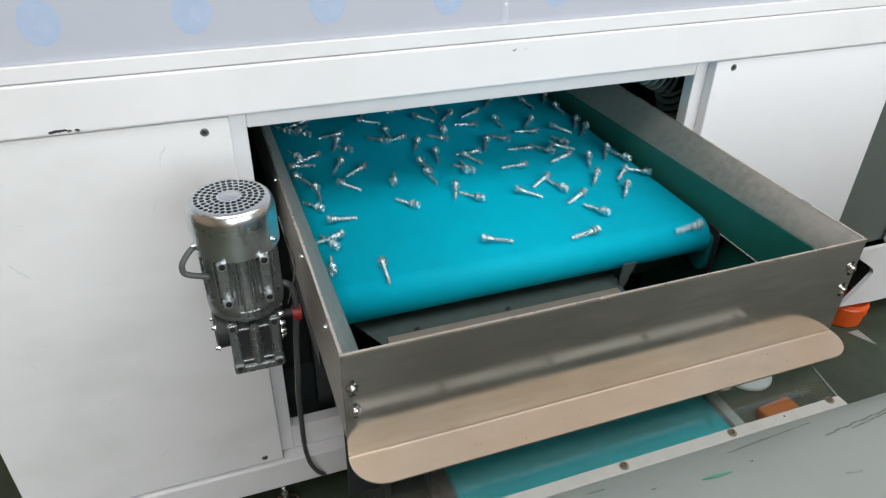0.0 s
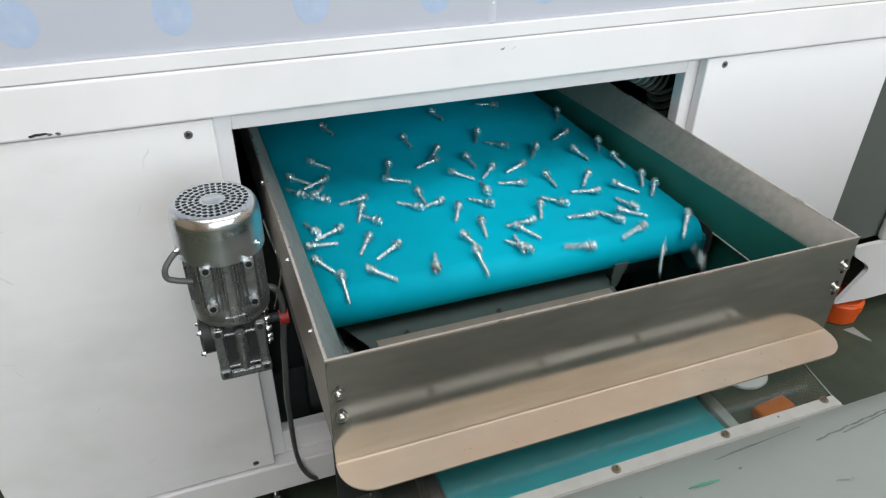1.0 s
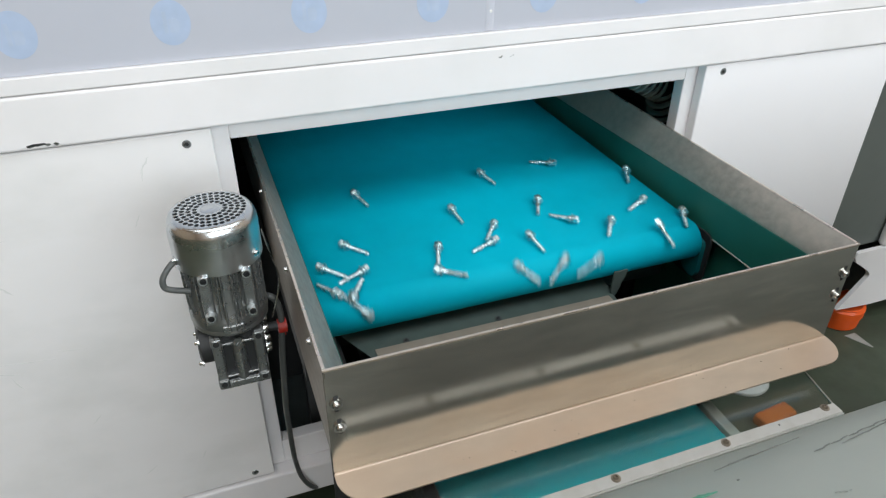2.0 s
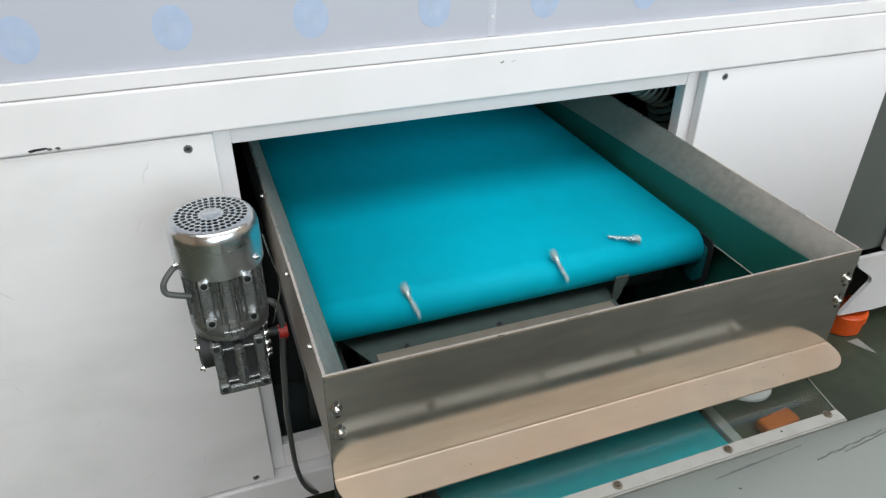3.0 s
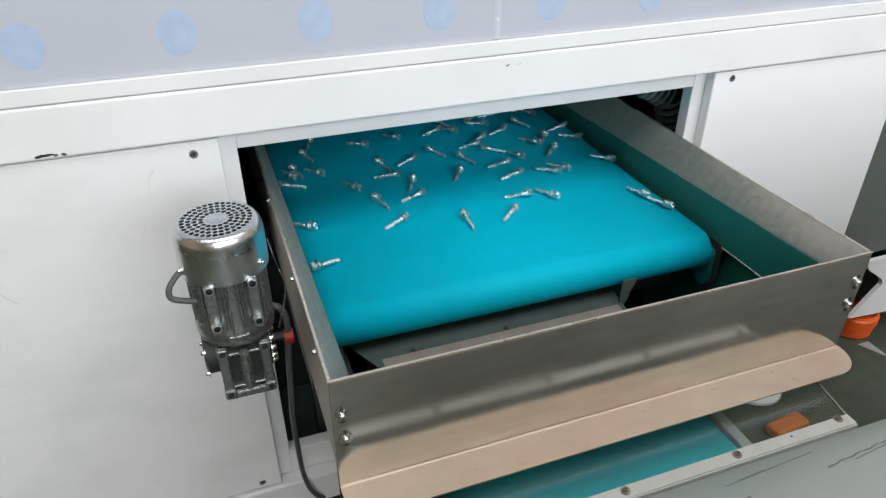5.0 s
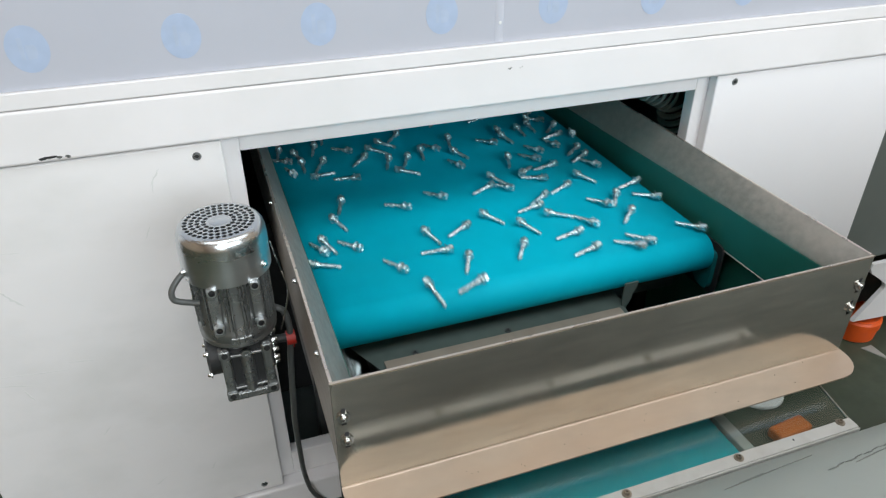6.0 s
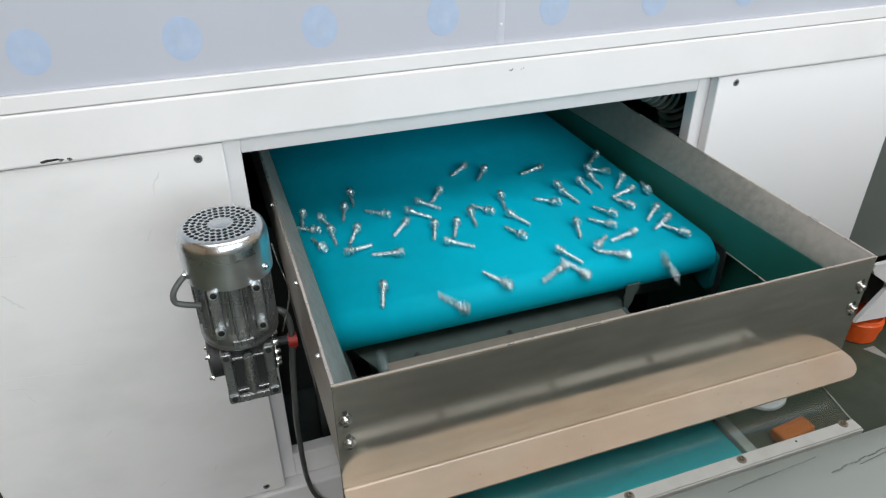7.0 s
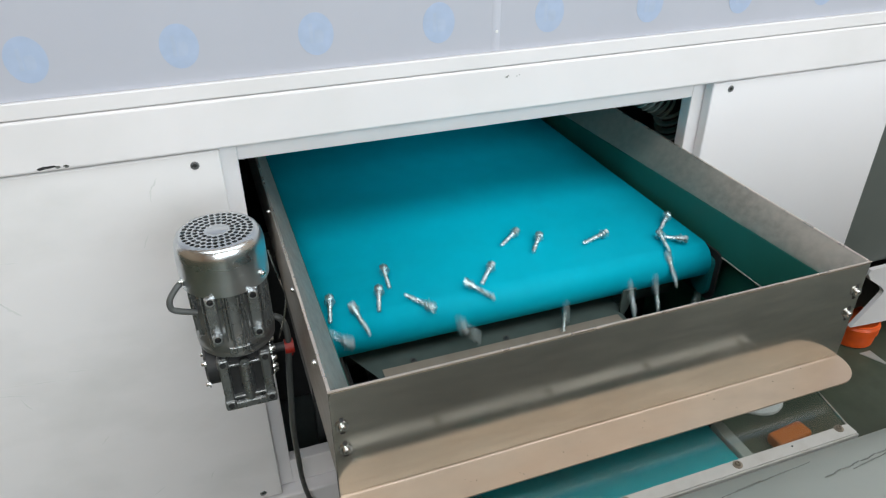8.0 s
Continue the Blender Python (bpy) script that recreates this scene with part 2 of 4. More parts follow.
def panel_screw(parent, place):
    """A countersunk grey screw with a dark socket."""
    m = Matrix.Translation(place) @ FRONT
    o = part("screw", lathe([(0.0062, 0), (0.0055, 0.0011), (0.0036, 0.0012), (0.0030, 0.0002), (0, 0.0002)], 20, m), CAST, parent, "grey socket screw", smooth=True)
    part("socket", lathe([(0.0029, 0.0003), (0.0027, 0.0005), (0, 0.0005)], 6, m), BLACK, o)


def screws(parent, places, turn, mat=CHROME, r=0.006, h=0.004, label=""):
    first = None
    for p in places:
        if first is None:
            first = part("screw", screw_mesh(r, h), mat, parent, label, smooth=True, at=Matrix.Translation(p) @ turn)
        else:
            o = new("screw", first.data)
            o.parent = parent
            o.matrix_basis = Matrix.Translation(p) @ turn

# ---------------------------------------------------------------- the hall


def build_hall():
    # unseen hall, added; its peach walls and roof warm the steel's reflections
    x0, x1, y0, y1, h = -5.0, 6.0, -4.9, 5.2, 4.5
    tagged(part("ground", box(x0, x1, y0, y1, -0.15, 0.0), CONCRETE), "worn dark green-grey concrete workshop floor", "floor", kind="structure")
    bm = bmesh.new()
    add_box(bm, x0, -1.25, y0 - 0.2, y0, 0, h)
    add_box(bm, 3.95, x1, y0 - 0.2, y0, 0, h)
    add_box(bm, -1.25, 3.95, y0 - 0.2, y0, 0, 1.35)
    add_box(bm, -1.25, 3.95, y0 - 0.2, y0, 3.85, h)
    tagged(part("wall_south", bm, HALL), "unseen warm-toned hall wall with a long window opening", "wall", kind="structure")
    tagged(part("wall_north", box(x0, x1, y1, y1 + 0.2, 0, h), HALL), "unseen warm-toned hall wall", "wall", kind="structure")
    tagged(part("wall_west", box(x0 - 0.2, x0, y0 - 0.2, y1 + 0.2, 0, h), HALL), "unseen warm-toned hall wall", "wall", kind="structure")
    tagged(part("wall_east", box(x1, x1 + 0.2, y0 - 0.2, y1 + 0.2, 0, h), HALL), "unseen warm-toned hall wall", "wall", kind="structure")
    bm = bmesh.new()
    cy = [y0 - 0.2, -3.0, -1.0, 0.24, 0.30, y1 + 0.2]
    for i in range(5):
        if i % 2 == 0:
            add_box(bm, x0 - 0.2, x1 + 0.2, cy[i], cy[i + 1], h, h + 0.12)
        else:
            x_a, x_b = (-2.4, 4.6) if i == 1 else (-0.9, 4.1)
            add_box(bm, x0 - 0.2, x_a, cy[i], cy[i + 1], h, h + 0.12)
            add_box(bm, x_b, x1 + 0.2, cy[i], cy[i + 1], h, h + 0.12)
    for bx in (-0.90, 0.25, 0.95, 1.25, 2.15, 3.05, 4.05):
        add_box(bm, bx, bx + 0.05, 0.17, 0.37, h - 0.09, h - 0.06)
    tagged(part("ceiling", bm, HALL_CEIL), "unseen pale sheet roof with two long barred roof lights", "ceiling", kind="structure")


build_hall()

# ---------------------------------------------------------------- the white machine
XL, XR = -0.497, 1.22         # ends of the cabinet
DEPTH = 2.75                  # how far it runs back
OX0, OX1, OZ0, OZ1 = -0.034, 0.745, 0.236, 0.861   # the discharge opening
Z_DOOR0, Z_DOOR1 = 0.178, 0.890


def build_machine():
    mc = thing("sorting_machine", "long white powder-coated machine cabinet with a discharge opening", "machine", at=pose(0, 0, 0))
    part("front_frame", box(XL + 0.01, OX0, 0.022, 0.048, Z_DOOR0, Z_DOOR1, 0.002), WHITE_EDGE, mc)
    part("front_frame", box(OX1, XR - 0.01, 0.022, 0.048, Z_DOOR0, Z_DOOR1, 0.002), WHITE_EDGE, mc)
    part("lintel", box(OX0, OX1, 0.022, 0.048, OZ1, Z_DOOR1, 0.002), WHITE_EDGE, mc)
    part("sill_rail", box(OX0, OX1, 0.022, 0.048, Z_DOOR0, OZ0, 0.002), WHITE_EDGE, mc)
    doors = []
    for x0, x1, sx, z1 in ((XL, -0.058, -0.093, 0.871), (0.769, XR, 0.807, 0.876)):
        d = part("door", box(x0, x1, 0.0, 0.0215, Z_DOOR0 + 0.002, Z_DOOR1 - 0.001, 0.003, 3), DOOR_WHITE if x0 < 0 else RIGHT_WHITE, mc)
        doors.append(d)
        panel_screw(d, (sx, 0.0, z1))
        panel_screw(d, (sx, 0.0, 0.195))
    part("top_beam", box(XL - 0.3, XR + 0.6, -0.007, 0.06, 0.8925, 0.9625, 0.004, 3), WHITE, mc)
    part("beam_cap", box(XL - 0.3, XR + 0.6, -0.0065, 0.06, 0.9637, 0.9850, 0.0015, 2), WHITE, mc)
    part("bottom_rail", box(XL, XR, -0.006, 0.05, 0.104, 0.176, 0.004), WHITE_EDGE, mc)
    part("side_panel", box(XL, XL + 0.01, 0.05, DEPTH, 0.104, 0.976), WHITE, mc)
    part("side_panel", box(XR - 0.01, XR, 0.05, DEPTH, 0.104, 0.976), WHITE, mc)
    part("back_panel", box(XL, XR, DEPTH, DEPTH + 0.01, 0.104, 0.976), WHITE, mc)
    # walls and floor coloured dark for the shade inside, ceiling white to bounce light
    part("inner_ceiling", box(XL + 0.01, XR - 0.01, 0.06, DEPTH, 0.90, 0.91), WHITE_EDGE, mc)
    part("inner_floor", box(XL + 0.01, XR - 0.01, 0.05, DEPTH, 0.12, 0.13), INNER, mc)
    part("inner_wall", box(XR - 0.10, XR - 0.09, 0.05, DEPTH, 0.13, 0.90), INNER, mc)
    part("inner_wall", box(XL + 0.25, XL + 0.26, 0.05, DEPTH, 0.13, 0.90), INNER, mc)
    up = part("upper_panel", box(XL - 0.3, XR + 0.6, 0.0, DEPTH, 0.9855, 1.85), FILM, mc, "panel under pale blue protective film")
    n = 48
    for k in range(-1, 9):
        for dz, off in ((0.0, 0.0), (0.24, 0.09), (0.48, 0.0)):
            mm = Matrix.Translation((-0.256 + 0.1739 * k + off, -0.00015, 1.0338 + dz)) @ FRONT
            part("printed_dot", prism([(0.0237 * math.cos(2 * math.pi * i / n), 0.0281 * math.sin(2 * math.pi * i / n)) for i in range(n)], 0.0002, mm), DOT, up)
            bm = bmesh.new()
            add_prism(bm, [(-0.009, -0.012), (-0.004, -0.012), (-0.004, 0.014), (-0.009, 0.014)], 0.0004, mm)
            add_prism(bm, [(-0.002, -0.012), (0.008, -0.012), (0.010, -0.006), (0.010, 0.001), (0.007, 0.005), (-0.002, 0.005)], 0.0004, mm)
            part("printed_mark", bm, DOT_PALE, up)
    # a seam of the film with a small rivet
    arch = [(0.3475 + 0.0013 * k, -0.0002 - 0.0016 * math.sin(math.pi * k / 10)) for k in range(11)]
    part("film_fold", prism(arch, 0.813, Matrix.Translation((0, 0, 0.987))), FILM_FOLD, up, "raised film seam", smooth=True)
    part("seam_rivet", lathe([(0.0024, 0), (0.0020, 0.0010), (0, 0.0013)], 12, Matrix.Translation((0.3545, -0.0017, 1.0145)) @ FRONT), FAINT, up, smooth=True)
    for fx in (-0.067, 1.05, -0.44):
        m = Matrix.Translation((fx, 0.03, 0))
        bm = lathe([(0, 0), (0.030, 0), (0.030, 0.006), (0.022, 0.014), (0.010, 0.018), (0.0065, 0.02), (0.0065, 0.104), (0, 0.104)], 24, m)
        add_lathe(bm, [(0, 0.05), (0.013, 0.05), (0.013, 0.06), (0, 0.06)], 6, m)
        part("levelling_foot", bm, CHROME, mc, "zinc-plated levelling foot", smooth=True)
    # faint grey smears and scratches on the door
    rng = random.Random(9)
    for x0, z0, x1, z1, w in (
        (-0.368, 0.769, -0.343, 0.766, 0.0010),
        (-0.335, 0.569, -0.294, 0.563, 0.0010),
        (-0.436, 0.551, -0.386, 0.538, 0.0014),
        (-0.431, 0.565, -0.335, 0.555, 0.0008),
        (-0.184, 0.756, -0.174, 0.776, 0.0013),
        (-0.406, 0.537, -0.395, 0.508, 0.0013),
        (-0.161, 0.836, -0.145, 0.861, 0.0016),
        (-0.384, 0.710, -0.362, 0.680, 0.0032),
        (-0.322, 0.410, -0.309, 0.425, 0.0019),
        (-0.175, 0.271, -0.167, 0.286, 0.0016),
        (-0.273, 0.265, -0.251, 0.279, 0.0013),
        (-0.154, 0.852, -0.160, 0.825, 0.0010),
    ):
        d = Vector((x1 - x0, z1 - z0))
        nrm = Vector((-d.y, d.x)).normalized()
        top, low = [], []
        for k in range(9):
            t = k / 8
            c = Vector((x0, z0)) + d * t + nrm * rng.uniform(-0.5, 0.5) * w
            half = w * (0.15 + math.sin(math.pi * t)) * rng.uniform(0.3, 0.8)
            top.append(tuple(c + nrm * half))
            low.append(tuple(c - nrm * half))
        part("smear", prism(top + low[::-1], 0.0003, Matrix.Translation((0, 0.0001, 0)) @ FRONT), FAINT, doors[0])
    # chipped paint and a scrape on the beam
    rng = random.Random(4)
    for cx, cz, n, w in ((-0.257, 0.8985, 4, 0.011), (0.372, 0.9475, 4, 0.0018), (0.392, 0.9470, 2, 0.0014)):
        for i in range(n):
            x, z = cx + (i - n / 2) * w * 0.9 * (1 if n > 2 else 3), cz + rng.uniform(-0.001, 0.0015)
            r = w * rng.uniform(0.5, 0.8) * (1 if w < 0.01 or i < 2 else 0.55)
            out = [(x + r * math.cos(a) * rng.uniform(0.7, 1.1), z + min(r, 0.0022) * math.sin(a) * rng.uniform(0.5, 1.2)) for a in [k * math.pi / 5 for k in range(10)]]
            part("paint_chip", prism(out, 0.0006, Matrix.Translation((0, -0.0068, 0)) @ FRONT), SCUFF if w < 0.01 else BLACK if i < 2 else CAST, mc)
    return mc


machine = build_machine()

# corrugated hoses that hang inside the machine
def build_hoses():
    for x, y, z in ((0.0, 0.0, 0.0), (0.055, 0.085, 0.012)):
        hose = thing("corrugated_hose", "black corrugated plastic hose inside the machine", "hose", group="hoses inside the machine")
        pts = [(0.650 + x, 0.20 + y, 0.840 + z), (0.735 + x, 0.165 + y, 0.830 + z), (0.800 + x, 0.155 + y, 0.795 + z), (0.835 + x, 0.165 + y, 0.700), (0.840 + x, 0.18 + y, 0.13)]
        part("hose_wall", tube(pts, 0.024, 14), BLACK, hose, smooth=True)
        fine = [Vector(p) for p in pts]
        for j in range(16):
            t = j / 16 * 2.8
            i = int(t)
            p = fine[i].lerp(fine[i + 1], t - i)
            d = (fine[i + 1] - fine[i]).normalized().to_track_quat("Z", "Y").to_matrix().to_4x4()
            part("ridge", lathe([(0.020, -0.004), (0.0285, -0.0025), (0.0295, 0.0), (0.0285, 0.0025), (0.020, 0.004)], 18, Matrix.Translation(p) @ d), HOSE, hose, smooth=True)


build_hoses()

# ---------------------------------------------------------------- the discharge conveyor
W = 0.72
ZT = 0.78             # rim of the guard box
YF = -0.408           # its front plate
BX0, BX1 = 0.035, 0.676
ZB = 0.68             # belt surface
RY, RR = -0.150, 0.033
BELT_BACK = 2.6


def ACROSS(x):
    """Stands an outline given as (y, z) in the plane at x, its depth towards +x."""
    return Matrix(((0, 0, 1, x), (1, 0, 0, 0), (0, 1, 0, 0), (0, 0, 0, 1)))


def fold_z(y):
    """Height of the side plates' inner fold, which falls towards the back."""
    return 0.7340 - 0.0365 * y


def build_conveyor():
    cv = thing("belt_conveyor", "teal belt conveyor in a stainless steel guard box", "conveyor")
    t = 0.002
    for s in (0, 1):
        bm = bmesh.new()
        rows = []
        for y in [YF + 0.0005 + (1.2 - YF) * k / 40 for k in range(41)]:
            inset = 0.028
            zf = fold_z(y)
            prof = [(0.0, 0.655), (0.0, ZT), (0.0035, ZT), (inset, zf), (inset, zf - 0.006), (inset - 0.002, zf - 0.006), (inset - 0.002, zf - 0.0005), (0.0025, ZT - 0.004), (0.002, 0.655)]
            rows.append([bm.verts.new((x if s == 0 else W - x, y, z)) for x, z in prof])
        bm.faces.new(rows[0])
        bm.faces.new(rows[-1])
        for a, b in zip(rows, rows[1:]):
            for i in range(len(a)):
                j = (i + 1) % len(a)
                bm.faces.new((a[i], a[j], b[j], b[i]))
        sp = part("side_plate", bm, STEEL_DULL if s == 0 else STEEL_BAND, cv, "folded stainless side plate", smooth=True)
        x0 = -0.0002 if s == 0 else W - 0.0036
        # thin strip added for the bright line along the top edge
        part("side_rim", box(x0, x0 + 0.0038, YF + 0.0012, 1.2, ZT + 0.0002, ZT + 0.0013, 0.0005, 1), RIM, sp)
        xs = inset - 0.001 if s == 0 else W - inset - 0.002
        board = [(YF + 0.003, 0.6645), (1.2, 0.6645), (1.2, fold_z(1.2) - 0.0062), (YF + 0.003, fold_z(YF + 0.003) - 0.0062)]
        part("skirt_board", prism(board, 0.003, ACROSS(xs)), SKIRT, sp, "dark green skirt board")
        part("skirt_hem", box(xs - 0.0008, xs + 0.0038, YF + 0.003, 1.2, 0.6615, 0.6642, 0.0006, 1), RIM, sp)
    fp = part("front_plate", box(0, W, YF - t, YF, 0.6245, ZT - 0.0005, 0.0004, 1), STEEL, cv, "brushed stainless front plate")
    part("hemmed_edge", box(-0.0005, W + 0.0005, YF - t - 0.0008, YF + 0.0004, ZT - 0.0004, ZT + 0.0014, 0.0008, 2), RIM, fp, "hemmed rim with its highlight in the colour")
    part("hem_strip", box(0.0015, W - 0.0015, YF - t - 0.0009, YF - t, ZT - 0.0105, ZT - 0.0008, 0.0004, 1), STEEL, fp)
    r, d = 0.040, 0.049
    out = [(0.0, 0.0)]
    for k in range(9):
        a = radians(180 + 90 * k / 8)
        out.append((r + r * math.cos(a), -d + r + r * math.sin(a)))
    for k in range(9):
        a = radians(270 + 90 * k / 8)
        out.append((W + 0.002 - r + r * math.cos(a), -d + r + r * math.sin(a)))
    out.append((W + 0.002, 0.0))
    bm = prism(out, 0.002, Matrix.Translation((0, YF - t + 0.001, 0.6205)))
    lip = part("front_lip", bm, LIP, cv, "outward stainless lip with rounded corners")
    bend = [(YF - t - 0.0026 + 0.0026 * math.sin(radians(q)), 0.6226 + 0.0026 - 0.0026 * math.cos(radians(q))) for q in range(0, 91, 15)] + [(YF - t, 0.6226)]
    part("lip_bend", prism(bend, W - 0.002, ACROSS(0.001)), LIP, lip, "bright rounded bend", smooth=True)
    rng = random.Random(21)
    for k in range(16):
        x, y, rr = rng.uniform(0.05, 0.68), YF - rng.uniform(0.006, 0.044), rng.uniform(0.0004, 0.0010)
        pts = [(x + rr * math.cos(q) * rng.uniform(0.7, 1.2), y + rr * math.sin(q) * rng.uniform(0.7, 1.2)) for q in [j * math.pi / 4 for j in range(8)]]
        part("speck", prism(pts, 0.0002, Matrix.Translation((0, 0, 0.62255))), SPECK, lip)
    heads = [(0.0105, YF - t, 0.7315), (0.0120, YF - t, 0.6970), (0.7105, YF - t, 0.7360), (0.7095, YF - t, 0.7000)]
    for x, y, z in heads:
        # black strip on the plate paints the shadow of a slotted hole
        part("slot", box(x - 0.0022, x + 0.0026, y - 0.0003, y, z - 0.0120, z + 0.0110, 0.0), BLACK, fp)
        part("washer", lathe([(0, 0), (0.0068, 0), (0.0068, 0.0011), (0.003, 0.0011)], 24, Matrix.Translation((x, y - 0.0003, z)) @ FRONT), CHROME, fp, smooth=False)
    screws(cv, [(x, y - 0.0013, z) for x, y, z in heads], FRONT, CHROME, 0.0042, 0.0034)
    screws(cv, [(0.0, 0.04, 0.762), (0.0, -0.19, 0.765), (0.0, -0.34, 0.765)], LEFT, CHROME, 0.0028, 0.003)
    bm = bmesh.new()
    path = []
    for k in range(17):
        a = radians(90 + 180 * k / 16)
        path.append((RY + RR * math.cos(a), ZB - RR + RR * math.sin(a)))
    for k in range(17):
        a = radians(270 + 180 * k / 16)
        path.append((BELT_BACK + RR * math.cos(a), ZB - RR + RR * math.sin(a)))
    a = [bm.verts.new((BX0, y, z)) for y, z in path]
    b = [bm.verts.new((BX1, y, z)) for y, z in path]
    for i in range(len(a)):
        j = (i + 1) % len(a)
        bm.faces.new((a[i], a[j], b[j], b[i]))
    ob = part("belt", bm, BELT, cv, "smooth teal belt", smooth=True)
    so = ob.modifiers.new("thick", "SOLIDIFY")
    so.thickness, so.offset = 0.003, -1
    for y in (RY, BELT_BACK):
        m = Matrix.Translation((BX0 + 0.004, y, ZB - RR)) @ pose(0, 0, 0, 0, 90, 0)
        ln = BX1 - BX0 - 0.008
        part("roller", lathe([(0, -0.014), (0.008, -0.014), (0.008, 0), (RR - 0.0045, 0), (RR - 0.0045, ln), (0.008, ln), (0.008, ln + 0.014), (0, ln + 0.014)], 32, m), DARK_STEEL, cv, smooth=True)
    part("slider_bed", box(BX0 + 0.01, BX1 - 0.01, RY + 0.05, BELT_BACK - 0.05, ZB - 0.012, ZB - 0.004), INNER, cv)
    for sx in (BX1 + 0.0105, BX0 - 0.0145):
        out = [(-0.050, 0.6690), (-0.178, 0.6690), (-0.186, 0.6660), (-0.190, 0.6580), (-0.1895, 0.5900), (-0.186, 0.5800), (-0.178, 0.5740), (-0.150, 0.5720), (-0.050, 0.5720)]
        part("nose_bracket", prism(out, 0.004, ACROSS(sx)), BLACK, cv, "black bearing bracket")
    out = [(-0.120, 0.6560), (-0.172, 0.6560), (-0.179, 0.6530), (-0.1815, 0.6470), (-0.1810, 0.5950), (-0.177, 0.5860), (-0.168, 0.5820), (-0.150, 0.5860), (-0.130, 0.6060), (-0.120, 0.6200)]
    part("bearing_plate", prism(out, 0.0085, ACROSS(BX1 + 0.0015)), BEARING, cv, "bearing plate tinted dark teal to show the belt reflected")
    # frame rails under the belt
    for sx in (BX0 - 0.004, BX1):
        part("frame_rail", box(sx, sx + 0.004, RY + 0.02, 1.6, 0.585, ZB - 0.015, 0.001, 1), SKIRT, cv)
    part("chute_lip", box(0.1075, 0.499, -0.292, -0.1930, 0.5985, 0.6005, 0.0005, 1), TAN_STRIP, cv)
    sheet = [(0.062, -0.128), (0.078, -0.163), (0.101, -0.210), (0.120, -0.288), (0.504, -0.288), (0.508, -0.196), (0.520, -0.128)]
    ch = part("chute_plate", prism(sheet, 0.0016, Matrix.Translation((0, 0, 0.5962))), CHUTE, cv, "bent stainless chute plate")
    screws(ch, [(0.157, -0.1870, 0.5978), (0.307, -0.1855, 0.5978)], Matrix(), DARK_STEEL, 0.003, 0.002)
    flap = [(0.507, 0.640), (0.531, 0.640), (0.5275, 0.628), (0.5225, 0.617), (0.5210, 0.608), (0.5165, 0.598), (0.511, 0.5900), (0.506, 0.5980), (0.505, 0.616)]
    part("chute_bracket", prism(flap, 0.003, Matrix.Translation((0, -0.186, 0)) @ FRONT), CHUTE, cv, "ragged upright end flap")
    part("cross_beam", box(BX0, BX1, -0.10, -0.05, 0.54, 0.594, 0.003), DARK_STEEL, cv)
    # dark sheets added to shade the discharge shaft; outer left is a plate
    part("shaft_skirt", box(0.004, W - 0.004, -0.372, -0.368, 0.505, 0.652), BLACK, cv)
    part("shaft_skirt", box(-0.030, W - 0.008, 0.300, 0.304, 0.14, 0.584), BLACK, cv)
    part("shaft_skirt", box(0.060, 0.063, -0.367, 0.01, 0.25, 0.596), BLACK, cv)
    part("shaft_skirt", box(0.001, 0.004, -0.238, 0.01, 0.612, 0.6545), BLACK, cv)
    part("shaft_skirt", box(W - 0.007, W - 0.004, -0.367, -0.2455, 0.50, 0.6610), SKIRT, cv)
    part("shaft_skirt", box(W - 0.007, W - 0.004, -0.245, 0.01, 0.25, 0.6610), SKIRT, cv)
    for x in (BX0 - 0.002, BX1 - 0.03):
        for y in (0.10, 1.5):
            part("leg", box(x, x + 0.03, y, y + 0.03, 0.13, 0.60, 0.002), DARK_STEEL, cv)
    return cv


conveyor = build_conveyor()

# ---------------------------------------------------------------- gear motor beside the conveyor


def perforated_disc(bm, r0, r1, rings, hole, z):
    """A flat disc with rings of round holes right through it."""
    add_lathe(bm, [(0, z), (r0, z)], 48)
    step = (r1 - r0) / rings
    for k in range(rings):
        a, b = r0 + k * step, r0 + (k + 1) * step
        n = 16 + 6 * k
        for i in range(n):
            t0, t1 = 2 * math.pi * (i + 0.5 * (k % 2)) / n, 2 * math.pi * (i + 1 + 0.5 * (k % 2)) / n
            tm, rm = (t0 + t1) / 2, (a + b) / 2
            outer = [(a, t0), (rm, t0), (b, t0), (b, tm), (b, t1), (rm, t1), (a, t1), (a, tm)]
            o = [bm.verts.new((r * math.cos(t), r * math.sin(t), z)) for r, t in outer]
            inner, low = [], []
            for q in range(8):
                hr, ht = hole * math.cos(radians(225 - 45 * q)), hole * math.sin(radians(225 - 45 * q))
                r, t = rm + hr, tm + ht / rm
                inner.append(bm.verts.new((r * math.cos(t), r * math.sin(t), z)))
                low.append(bm.verts.new((r * math.cos(t), r * math.sin(t), z - 0.0015)))
            order = [0, 7, 6, 5, 4, 3, 2, 1]
            inner = [inner[j] for j in order]
            low = [low[j] for j in order]
            best = min(range(8), key=lambda sft: sum((o[q].co - inner[(q + sft) % 8].co).length for q in range(8)))
            inner = [inner[(q + best) % 8] for q in range(8)]
            low = [low[(q + best) % 8] for q in range(8)]
            for q in range(8):
                p = (q + 1) % 8
                bm.faces.new((o[q], o[p], inner[p], inner[q]))
                bm.faces.new((inner[q], inner[p], low[p], low[q]))


